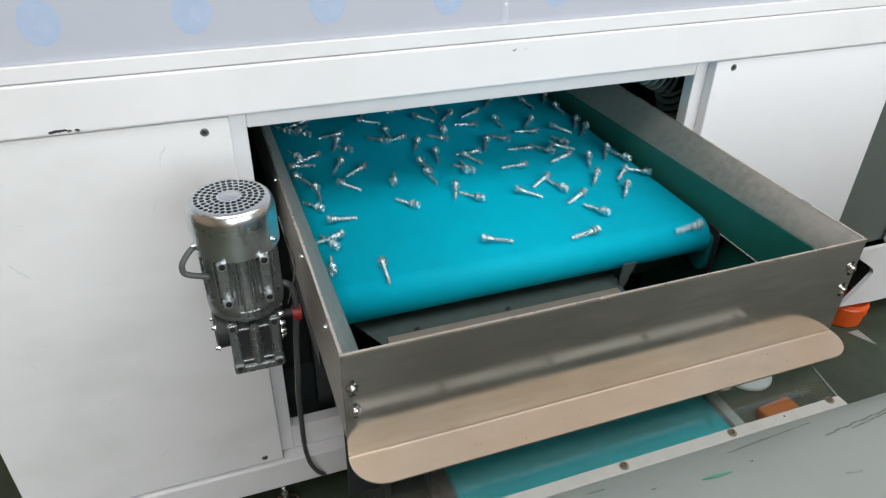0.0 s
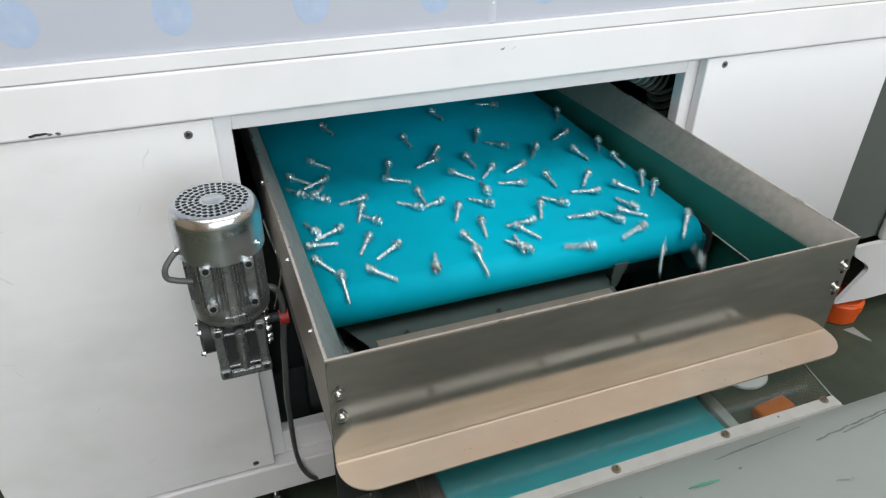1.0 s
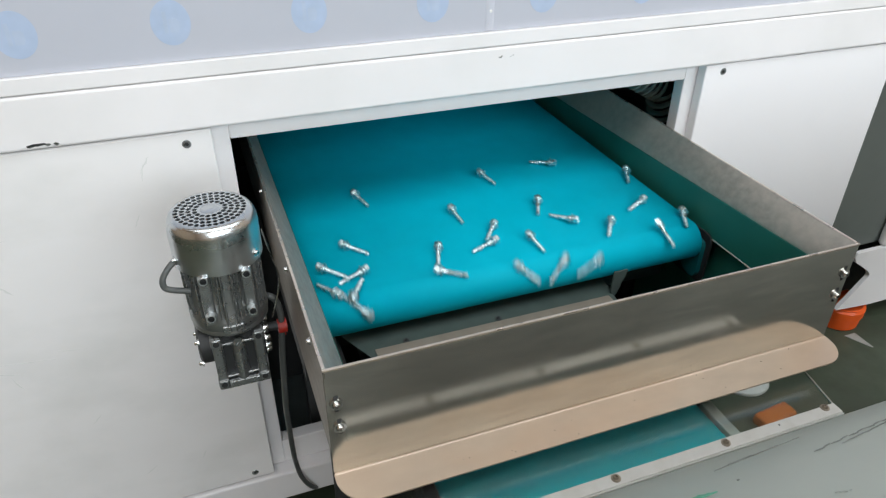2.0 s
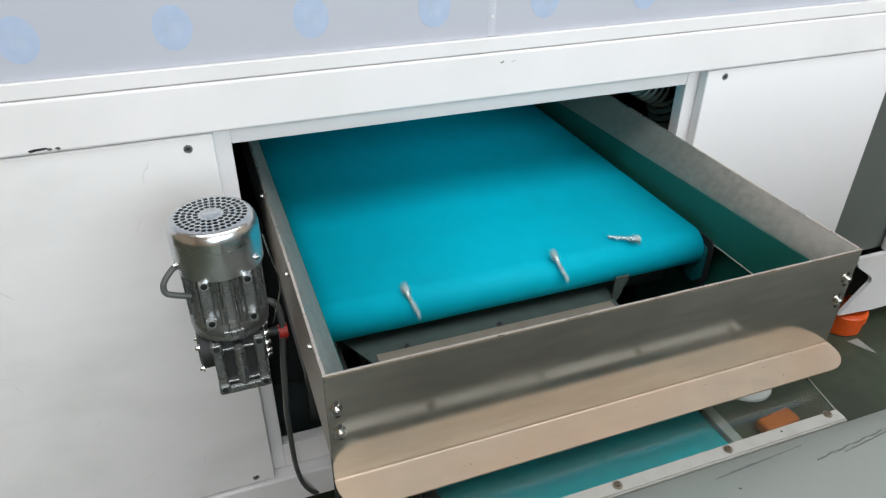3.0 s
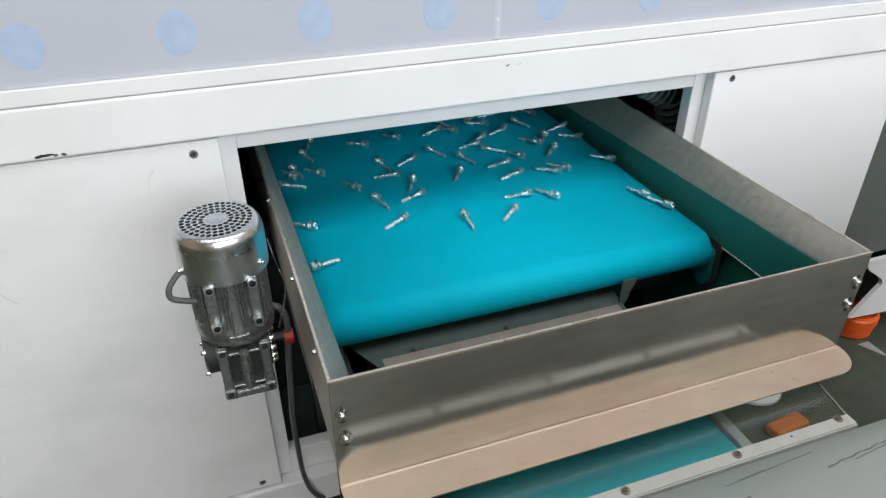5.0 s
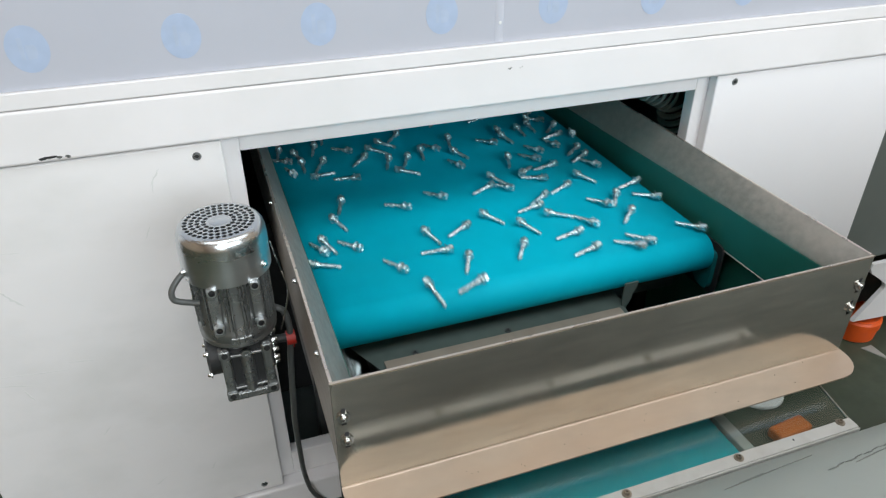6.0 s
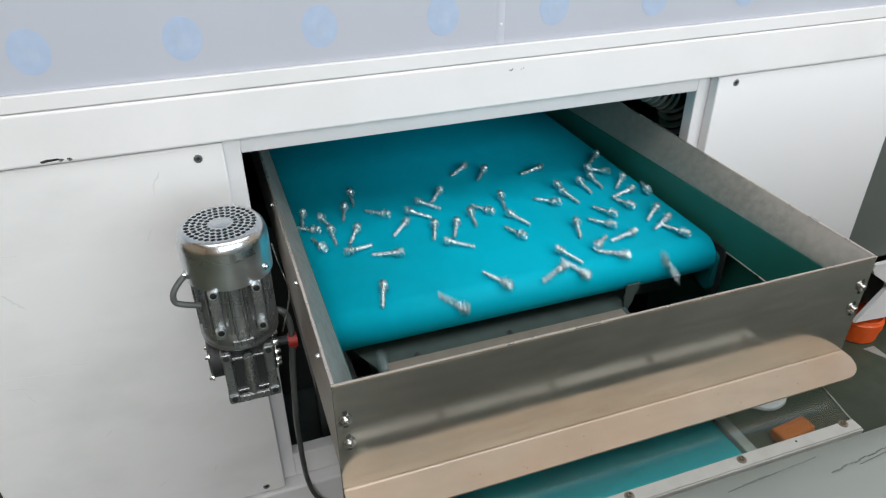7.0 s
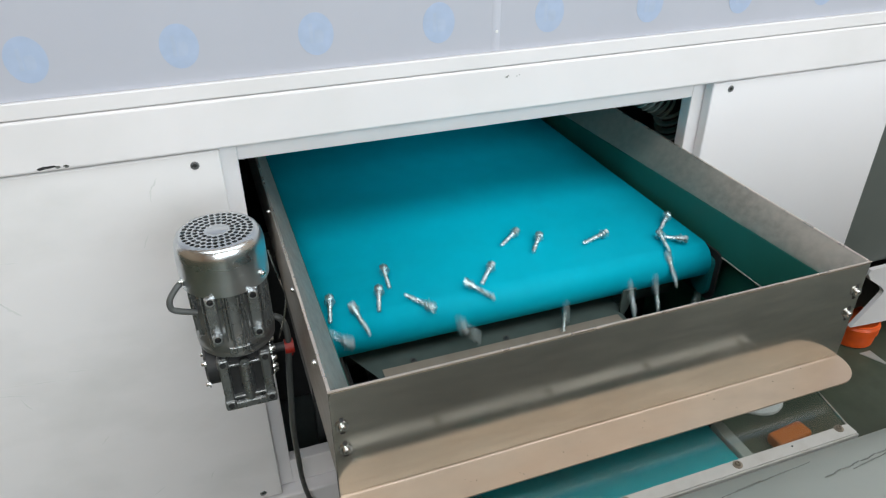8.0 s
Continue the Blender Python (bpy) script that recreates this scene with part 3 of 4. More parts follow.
def build_motor():
    gm = thing("gear_motor", "small aluminium gear motor with a perforated fan cowl", "motor", at=pose(-0.078, -0.183, 0))
    zt = 0.864
    bm = bmesh.new()
    perforated_disc(bm, 0.0140, 0.0425, 4, 0.0031, zt)
    add_lathe(bm, [(0.0420, zt), (0.0448, zt - 0.0004), (0.0480, zt - 0.003), (0.0505, zt - 0.0075), (0.0520, zt - 0.014), (0.0525, zt - 0.022), (0.0525, zt - 0.062), (0.0512, zt - 0.062), (0.0505, zt - 0.02), (0.044, zt - 0.003)], 64)
    cowl = part("fan_cowl", bm, COWL, gm, "spun aluminium fan cowl with rings of holes", smooth=True)
    part("cowl_emblem", lathe([(0, zt + 0.0006), (0.0105, zt + 0.0006), (0.0115, zt + 0.0001), (0, zt + 0.0001)], 32), COWL, cowl, smooth=True)
    part("fan", lathe([(0, zt - 0.008), (0.047, zt - 0.010), (0.047, zt - 0.03), (0, zt - 0.03)], 32), BLACK, gm, smooth=True)
    for a in (200, 322, 80):
        m = pose(0, 0, zt - 0.050, 0, 0, a) @ Matrix.Translation((0.0525, 0, 0)) @ pose(0, 0, 0, 0, 90, 0)
        part("cowl_screw", screw_mesh(0.0028, 0.003), CHROME, gm, smooth=True, at=m)
    # finned housing
    bm = lathe([(0, zt - 0.055), (0.044, zt - 0.055), (0.0445, zt - 0.085), (0.0455, zt - 0.128), (0.0485, zt - 0.134), (0.0485, zt - 0.146), (0.045, zt - 0.152), (0.040, zt - 0.158), (0, zt - 0.158)], 48)
    hs = part("housing", bm, CAST, gm, "cast aluminium motor housing", smooth=True)
    for i in range(28):
        a = 360 * i / 28
        part("cooling_fin", box(0.0425, 0.0482, -0.0009, 0.0009, zt - 0.130, zt - 0.060, 0.0006, 1), CAST, hs, at=pose(0, 0, 0, 0, 0, a)) if i == 0 else None
    first = hs.children[0]
    for i in [k for k in range(1, 28) if not 14 < k < 28 or k in (15, 16, 26, 27)]:
        o = new("cooling_fin", first.data)
        o.parent = hs
        o.matrix_basis = pose(0, 0, 0, 0, 0, 360 * i / 28)
    # flat pads with threaded bosses, all towards the front
    for x in (-0.0225, 0.0265):
        part("foot_rail", box(x - 0.0065, x + 0.0065, -0.0445, -0.028, zt - 0.136, zt - 0.060, 0.0015, 2), CAST, hs)
        for dz in (0.066, 0.121):
            m = Matrix.Translation((x, -0.0435, zt - dz)) @ pose(0, 0, 0, 84, 0, 0)
            part("boss", lathe([(0.0066, 0), (0.0060, 0.0050), (0.0057, 0.0088), (0.0051, 0.0095), (0.0040, 0.0095), (0.0038, 0.002), (0, 0.002)], 20, m), COWL, hs, smooth=True)
            # black lining put in for the shade of the threaded bore
            part("threaded_hole", lathe([(0.0039, 0.0093), (0.0037, 0.0030), (0, 0.0030)], 14, m), BLACK, hs)
    bm = bmesh.new()
    add_box(bm, 0.0445, 0.0505, -0.0075, -0.0050, zt - 0.140, zt - 0.063, 0.001, 1)
    add_box(bm, 0.0445, 0.0505, 0.0050, 0.0075, zt - 0.140, zt - 0.063, 0.001, 1)
    add_box(bm, 0.0445, 0.0500, -0.0075, 0.0075, zt - 0.146, zt - 0.139, 0.001, 1)
    bmesh.ops.transform(bm, matrix=pose(0, 0, 0, 0, 0, -88), verts=bm.verts)
    part("channel_rib", bm, CAST, hs)
    for a in (-134, -128, -104, -99, -76, -71, -46, -40):
        o = new("cooling_fin", first.data)
        o.parent = hs
        o.matrix_basis = pose(0, 0, 0, 0, 0, a)
    for a in (-98, -80):
        m = pose(0, 0, zt - 0.142, 0, 0, a)
        part("foot_pad", box(0.044, 0.051, -0.005, 0.005, -0.006, 0.004, 0.001, 1), CAST, hs, at=m)
    # gearbox
    gz0, gz1 = 0.620, zt - 0.158
    gb = part("gearbox", box(-0.026, 0.030, -0.030, 0.034, gz0 + 0.004, gz1, 0.004), CAST, gm, "worm gearbox in cast aluminium")
    part("flange_disc", lathe([(0, gz1 + 0.012), (0.046, gz1 + 0.012), (0.0475, gz1 + 0.009), (0.0475, gz1 + 0.004), (0.044, gz1), (0, gz1)], 48), CAST, gb, smooth=True)
    for x in (-0.030, 0.022):
        part("corner_rail", box(x, x + 0.012, -0.040, -0.028, gz0, gz1 - 0.002, 0.002), CAST, gb)
        for z in (gz0 + 0.002, gz1 - 0.016):
            part("mounting_lug", box(x - 0.001, x + 0.013, -0.043, -0.028, z, z + 0.013, 0.002), CAST, gb)
            # raised black disc drawn for the shade in a lug's hole
            part("lug_hole", lathe([(0.0040, -0.001), (0.0040, 0.0005), (0, 0.0005)], 14, Matrix.Translation((x + 0.006, -0.0431, z + 0.0065)) @ FRONT), BLACK, gb, smooth=True)
    part("worm_barrel", lathe([(0, 0), (0.009, 0), (0.0085, 0.004), (0.0085, 0.056), (0.007, 0.060), (0, 0.060)], 24, Matrix.Translation((0.002, -0.031, gz0 + 0.006))), CAST, gb, smooth=True)
    # black plate on the gearbox face paints the shade of a recess
    part("recess", box(-0.0175, 0.0215, -0.0312, -0.0300, gz0 + 0.011, gz1 - 0.004, 0.0), BLACK, gb)
    part("oil_plug", lathe([(0, 0), (0.0065, 0), (0.0065, 0.003), (0.003, 0.003), (0.003, 0.0015), (0, 0.0015)], 6, Matrix.Translation((0.002, -0.041, gz1 - 0.012)) @ FRONT), CAST, gb)
    part("gearbox_foot", box(-0.031, 0.035, -0.040, 0.032, gz0 - 0.003, gz0 + 0.010, 0.003), CAST, gb)
    for z in (gz0 + 0.013, gz1 - 0.020):
        part("cross_rib", box(-0.020, 0.024, -0.037, -0.029, z, z + 0.004, 0.001, 1), CAST, gb)
    # black cover with bolts on the outer side, output flange on the conveyor's side
    m = Matrix.Translation((-0.026, 0.002, 0.672)) @ LEFT
    cover = part("output_cover", lathe([(0, 0), (0.029, 0), (0.029, 0.018), (0.024, 0.021), (0, 0.021)], 28, m), BLACK, gb, smooth=True)
    screws(cover, [(-0.044, -0.020, 0.688), (-0.044, -0.020, 0.654), (-0.046, 0.021, 0.672)], LEFT, CHROME, 0.003, 0.005)
    m = Matrix.Translation((0.030, 0.002, 0.672)) @ pose(0, 0, 0, 0, 90, 0)
    fl = part("output_flange", lathe([(0, 0), (0.034, 0), (0.034, 0.006), (0.020, 0.008), (0.020, 0.012), (0.006, 0.012), (0.006, 0.028), (0, 0.028)], 32, m), BLACK, gb, "black output flange and shaft", smooth=True)
    screws(fl, [(0.036, -0.030 * math.cos(radians(a)), 0.676 + 0.030 * math.sin(radians(a))) for a in (-40, -15, 10, 35, 60)], pose(0, 0, 0, 0, 90, 0), CHROME, 0.0035, 0.006)
    part("torque_arm", box(0.062, 0.067, 0.004, 0.022, 0.649, 0.677, 0.004), RED, gb, "red torque arm")
    part("arm_spacer", lathe([(0, 0), (0.010, 0), (0.010, 0.012), (0, 0.012)], 20, Matrix.Translation((0.056, 0.002, 0.670)) @ pose(0, 0, 0, 0, 90, 0)), RED, gb, smooth=True)
    # supply cable loop and terminal gland
    part("cable_loop", tube([(-0.046, -0.012, zt - 0.052), (-0.056, -0.020, zt - 0.056), (-0.066, -0.026, zt - 0.067), (-0.067, -0.028, zt - 0.078), (-0.060, -0.028, zt - 0.084), (-0.040, -0.026, zt - 0.092)], 0.0037, 12), CABLE, gm, "grey cable loop", smooth=True)
    # thin bare wire on the conveyor's side
    part("earth_wire", tube([(0.054, -0.006, zt - 0.036), (0.060, -0.012, zt - 0.070), (0.066, -0.014, zt - 0.100), (0.062, -0.016, zt - 0.125), (0.050, -0.014, zt - 0.165)], 0.0011, 6), CHROME, gm, smooth=True)
    return gm


motor = build_motor()


def build_hanging_cable():
    hc = thing("power_cable", "dark grey cable hanging beside the conveyor", "cable")
    part("cable_sheath", tube([(-0.042, -0.168, 0.712), (-0.029, -0.178, 0.721), (-0.019, -0.181, 0.712), (-0.016, -0.182, 0.683), (-0.021, -0.180, 0.624), (-0.026, -0.178, 0.546), (-0.027, -0.158, 0.490), (-0.0235, -0.100, 0.342), (-0.0195, -0.055, 0.255), (-0.0125, -0.030, 0.187), (-0.002, -0.020, 0.148), (0.0115, -0.012, 0.121), (0.025, 0.03, 0.075), (0.05, 0.10, 0.03), (0.12, 0.16, 0.0065)], 0.0044, 12), CABLE, hc, smooth=True)


build_hanging_cable()

# ---------------------------------------------------------------- collecting conveyor under an acrylic cover


def build_lower_conveyor():
    lc = thing("collecting_conveyor", "lower teal conveyor under a clear acrylic cover", "conveyor")
    zc = 0.594
    tilt = Matrix.Translation((0, -0.4995, zc)) @ pose(0, 0, 0, 12, 0, 0)
    cover = part("acrylic_cover", box(0.03, 0.656, 0.0, 0.098, -0.004, 0.0, 0.0006, 1), ACRYLIC, lc, "hazy scratched acrylic cover sheet", at=tilt)
    cover.visible_shadow = False
    rail = part("edge_rail", box(0.03, 0.656, -0.517, -0.5000, zc - 0.004, zc + 0.003, 0.0015), RAIL, lc, "soiled white edge rail")
    screws(rail, [(0.15, -0.508, zc + 0.003), (0.314, -0.508, zc + 0.003), (0.473, -0.508, zc + 0.003), (0.637, -0.504, zc + 0.003)], Matrix(), RUSTY, 0.0035, 0.0034)
    part("rail_rivet", lathe([(0.0015, 0), (0.001, 0.0008), (0, 0.0008)], 8, Matrix.Translation((0.558, -0.507, zc + 0.003))), DARK_STEEL, lc)
    part("cover_edge", box(0.6565, 0.6580, 0.0, 0.098, -0.005, 0.0005, 0.0003, 1), STEEL_BAND, lc, at=tilt)
    part("rail_apron", box(0.03, 0.656, -0.5195, -0.5175, 0.47, zc + 0.002, 0.0006, 1), RAIL, lc)
    z = 0.50
    bm = bmesh.new()
    add_box(bm, 0.137, 0.560, -0.495, -0.02, z - 0.006, z, 0.002, 1)
    part("belt", bm, LOWER_BELT, lc, "smooth teal belt")
    for x, mat, words in ((0.562, GREY_PAINT, "grey painted side rail"), (0.115, DARK_STEEL, "dark steel side rail")):
        part("side_rail", box(x, x + 0.018, -0.505, -0.372, z - 0.04, z + 0.006, 0.002), mat, lc, words)
        # behind the front plate the rail is coloured dark, for the shade there
        part("rear_rail", box(x, x + 0.018, -0.370, 0.0, z - 0.04, z + 0.004, 0.002), DARK_STEEL, lc)
    for y in (-0.49, -0.02):
        m = Matrix.Translation((0.14, y, z - 0.022)) @ pose(0, 0, 0, 0, 90, 0)
        part("roller", lathe([(0, 0), (0.016, 0), (0.016, 0.417), (0, 0.417)], 24, m), DARK_STEEL, lc, smooth=True)
    part("bed", box(0.137, 0.56, -0.50, -0.04, z - 0.03, z - 0.008), INNER, lc)
    # posts that carry the cover, and legs
    for x, y in ((0.030, -0.492),):
        part("cover_post", box(x, x + 0.018, y, y + 0.018, 0.0, zc - 0.0055, 0.002), GREY_PAINT, lc)
    for x in (0.104, 0.566):
        for y in (-0.49, -0.08):
            part("leg", box(x, x + 0.026, y, y + 0.026, 0.0, z - 0.04, 0.002), DARK_STEEL, lc)
    # inner shield between rail and cover on the belt's side
    part("back_shield", box(0.05, 0.62, -0.020, -0.016, 0.505, 0.60), DARK_STEEL, lc)
    return lc


lower = build_lower_conveyor()

# ---------------------------------------------------------------- rounded grey hood in the foreground


def build_hood():
    hd = thing("rounded_hood", "grey enamelled rounded machine hood with scuffs", "hood")
    cy, cz, r = -0.902, 0.733, 0.250
    bm = bmesh.new()
    n = 40
    ring0 = [(cy + r * math.cos(radians(-8 + 196 * k / n)), cz + r * math.sin(radians(-8 + 196 * k / n))) for k in range(n + 1)]
    ring1 = [(cy + (r - 0.004) * math.cos(radians(188 - 196 * k / n)), cz + (r - 0.004) * math.sin(radians(188 - 196 * k / n))) for k in range(n + 1)]
    prof = ring0 + ring1
    xs = [0.02 + i * 0.1 for i in range(17)]
    rows = [[bm.verts.new((x, y, z)) for y, z in prof] for x in xs]
    for a, b in zip(rows, rows[1:]):
        for i in range(len(a)):
            j = (i + 1) % len(a)
            bm.faces.new((a[i], a[j], b[j], b[i]))
    bm.faces.new(rows[0])
    bm.faces.new(rows[-1])
    shell = part("shell", bm, GREY_PAINT, hd, smooth=True)
    part("end_panel", lathe([(0, 0), (r - 0.005, 0), (r - 0.005, 0.003), (0, 0.003)], 48, Matrix.Translation((1.60, cy, cz)) @ pose(0, 0, 0, 0, 90, 0)), GREY_PAINT, hd)
    part("body", box(0.03, 1.6, cy - r + 0.01, cy + r - 0.012, 0.08, cz - 0.03, 0.004), GREY_PAINT, hd)
    part("plinth", box(0.06, 1.57, cy - r + 0.04, cy + r - 0.05, 0.0, 0.079), DARK_STEEL, hd)

    def on_shell(x, ang, lift):
        return Vector((x, cy + (r + lift) * math.cos(radians(ang)), cz + (r + lift) * math.sin(radians(ang))))

    def streak(x0, a0, x1, a1, width, mat, seed, name="scuff_mark"):
        rng = random.Random(seed)
        bmx = bmesh.new()
        left, right = [], []
        m = 12
        for k in range(m + 1):
            t = k / m
            w = width * math.sin(math.pi * min(max(t, 0.04), 0.96)) * rng.uniform(0.45, 1.1)
            x, a = x0 + (x1 - x0) * t, a0 + (a1 - a0) * t + rng.uniform(-0.08, 0.08)
            left.append(bmx.verts.new(on_shell(x, a - w, 0.0006)))
            right.append(bmx.verts.new(on_shell(x, a + w, 0.0006)))
        for k in range(m):
            bmx.faces.new((left[k], left[k + 1], right[k + 1], right[k]))
        ext = bmesh.ops.extrude_face_region(bmx, geom=bmx.faces[:])
        for v in [g for g in ext["geom"] if isinstance(g, bmesh.types.BMVert)]:
            d = Vector((0, v.co.y - cy, v.co.z - cz)).normalized()
            v.co -= d * 0.0005
        part(name, bmx, mat, shell)

    streak(0.1490, 53.5, 0.1690, 54.0, 0.5, GREEN_INK, 1, "paint_mark")
    streak(0.192, 46.5, 0.232, 44.9, 0.16, SCUFF, 2)
    streak(0.212, 45.9, 0.252, 44.1, 0.13, SCUFF, 3)
    streak(0.240, 44.8, 0.273, 43.5, 0.06, SCUFF, 4)
    streak(0.206, 45.6, 0.228, 44.7, 0.06, SCUFF, 6)
    streak(0.0935, 44.7, 0.1045, 45.2, 0.12, SCUFF, 7)
    streak(0.1875, 52.7, 0.1895, 52.7, 0.20, SCUFF, 8)
    for k in range(9):
        t = k / 8
        x, a = 0.249 + 0.068 * t, 52.0 - 2.6 * t
        streak(x, a, x + 0.009, a - 0.1 - 0.5 * (k % 2), 0.16, SCUFF, 20 + k)
    streak(0.269, 52.5, 0.304, 51.0, 0.10, SCUFF, 9)
    streak(0.300, 51.1, 0.335, 49.6, 0.08, SCUFF, 10)
    streak(0.213, 63.0, 0.222, 63.7, 0.15, FAINT_SCUFF, 11)
    streak(0.120, 51.5, 0.124, 51.4, 0.10, SCUFF, 12)
    return hd


hood = build_hood()

# ---------------------------------------------------------------- beyond the machine's end


def build_side_cabinet():
    sc = thing("side_cabinet", "dark grey machine cabinet on a white base", "cabinet")
    part("body", box(1.262, 2.6, 0.125, 1.0, 0.284, 1.45, 0.006), material("dark_grey_enamel", (0.12, 0.135, 0.125), 0.4, grain=0.05, scale=14, bump=0.05), sc)
    m = Matrix(((1, 0, 0, 0), (0, 0, 1, 0.10), (0, 1, 0, 0), (0, 0, 0, 1)))
    out = [(1.491, 0.095), (1.556, 0.178), (1.564, 0.188), (1.566, 0.196), (1.560, 0.207), (1.542, 0.221), (1.494, 0.253), (1.483, 0.271), (1.488, 0.2825), (2.6, 0.2825), (2.6, 0.082), (1.613, 0.085)]
    bm = prism(out, 0.012, m)
    part("base", bm, WHITE, sc, "white moulded base")
    # black panel added behind the notch for the deep shade there
    part("inner_panel", box(1.40, 2.55, 0.160, 0.170, 0.10, 0.2835), BLACK, sc)
    part("corner_post", box(1.575, 1.66, 0.100, 0.124, 0.2835, 1.40, 0.010, 3), WHITE, sc)
    for x, y in ((1.70, 0.2), (2.45, 0.2), (1.70, 0.8), (2.45, 0.8)):
        part("foot", lathe([(0, 0), (0.03, 0), (0.03, 0.012), (0.008, 0.02), (0.008, 0.2838), (0, 0.2838)], 20, Matrix.Translation((x, y, 0))), CHROME, sc, smooth=True)
    for x in (1.30, 1.42):
        part("rear_leg", box(x, x + 0.04, 0.85, 0.89, 0.0, 0.2838, 0.003), DARK_STEEL, sc)


build_side_cabinet()


def build_floor_things():
    cap = thing("orange_tub", "round orange plastic tub standing on the floor", "tub", at=pose(1.578, 0.154, 0))
    bm = lathe([(0, 0), (0.054, 0), (0.059, 0.005), (0.062, 0.040), (0.0650, 0.042), (0.0650, 0.064), (0.060, 0.070), (0, 0.070)], 40)
    part("tub_body", bm, ORANGE, cap, smooth=True)
    part("lid_rim", lathe([(0.060, 0.0702), (0.062, 0.073), (0.057, 0.075), (0.051, 0.0702)], 40), ORANGE, cap, smooth=True)
    pad = thing("orange_block", "small orange plastic block lying on the floor", "block", at=pose(1.114, -0.105, 0, 0, 0, 6))
    part("block_body", box(-0.052, 0.052, -0.022, 0.022, 0.0, 0.030, 0.008, 3), ORANGE_WORN, pad)
    disc = thing("white_lid", "round white plastic lid lying on the floor", "lid", at=pose(1.142, 0.042, 0))
    part("lid_top", lathe([(0, 0), (0.066, 0), (0.068, 0.004), (0.066, 0.010), (0.060, 0.012), (0, 0.012)], 40), PALE_DISC, disc, smooth=True)
    # thin grey sheet drawn for a glint of light on the floor
    strip = thing("paper_scrap", "pale pointed sheet in place of a glint on the floor", "scrap", at=pose(1.565, 0.05, 0))
    part("scrap_sheet", prism([(-0.022, 0.034), (0.016, 0.034), (0.015, -0.032), (0.006, -0.022)], 0.0015), GLINT, strip)


build_floor_things()

# ---------------------------------------------------------------- the bolts on the belt
SPEED = 0.278         # belt speed in metres a second
CLIP = 8.0
SLOW_FROM, SLOW = 7.5, 0.232   # the belt slows a little near the end
END_Y = RY            # where the belt begins to turn down
LOWER_Z = 0.50


def travelled(t):
    """How far the belt has run at time t."""
    return SPEED * min(t, SLOW_FROM) + SLOW * max(t - SLOW_FROM, 0.0)


def when(d):
    """The time at which the belt has run the distance d."""
    full = SPEED * SLOW_FROM
    return d / SPEED if d < full else SLOW_FROM + (d - full) / SLOW


def build_bolt():
    """A hex bolt with captive washers lying along +x, its head at the left, its axis at z = 0."""
    b = thing("hex_bolt", "shiny zinc-plated hex bolt with captive washers on the belt", "bolt", group="bolts on the belt", at=pose(0, 0, -5))
    m = pose(-0.025, 0, 0, 0, 90, 0)
    bm = lathe([(0, 0.0006), (0.0036, 0.0006), (0.0042, 0), (0.0058, 0.0002), (0.0069, 0.0012), (0.0069, 0.0064), (0.0063, 0.0070), (0.0030, 0.0070)], 6, m)
    part("head", bm, BOLT_STEEL, b)
    part("spring_washer", lathe([(0.0032, 0.0078), (0.0054, 0.0078), (0.0058, 0.0083), (0.0058, 0.0094), (0.0054, 0.0099), (0.0032, 0.0099)], 18, m), BOLT_STEEL, b, smooth=True)
    part("flat_washer", lathe([(0.0032, 0.0107), (0.0080, 0.0107), (0.0084, 0.0111), (0.0084, 0.0119), (0.0080, 0.0123), (0.0032, 0.0123)], 22, m), BOLT_STEEL, b, smooth=True)
    prof = [(0.0034, 0.0060), (0.0034, 0.0130), (0.0048, 0.0132), (0.0050, 0.0138), (0.0050, 0.0172), (0.0046, 0.0178), (0.0034, 0.0180)]
    z = 0.020
    while z < 0.048:
        prof += [(0.0034, z), (0.0030, z + 0.0007), (0.0034, z + 0.0014)]
        z += 0.0015
    prof += [(0.0031, 0.0505), (0.0023, 0.0520), (0, 0.0520)]
    part("shank", lathe(prof, 14, m), BOLT_STEEL, b, smooth=True)
    return b


first_bolt = build_bolt()
rides = []


def lie(s, x, turn):
    """A bolt that lies on the belt; s: how far back it lies at the start."""
    rides.append((s, x, turn, 0))


def roll(s, x, turn):
    """A bolt seen from its head, the shank pointing away; turned about its head."""
    old, aim = radians(turn), radians(120 + 0.6 * (turn - 181))
    rides.append((s - 0.008 + 0.016 * (math.sin(aim) - math.sin(old)), x + 0.016 * (math.cos(aim) - math.cos(old)), math.degrees(aim), 1))


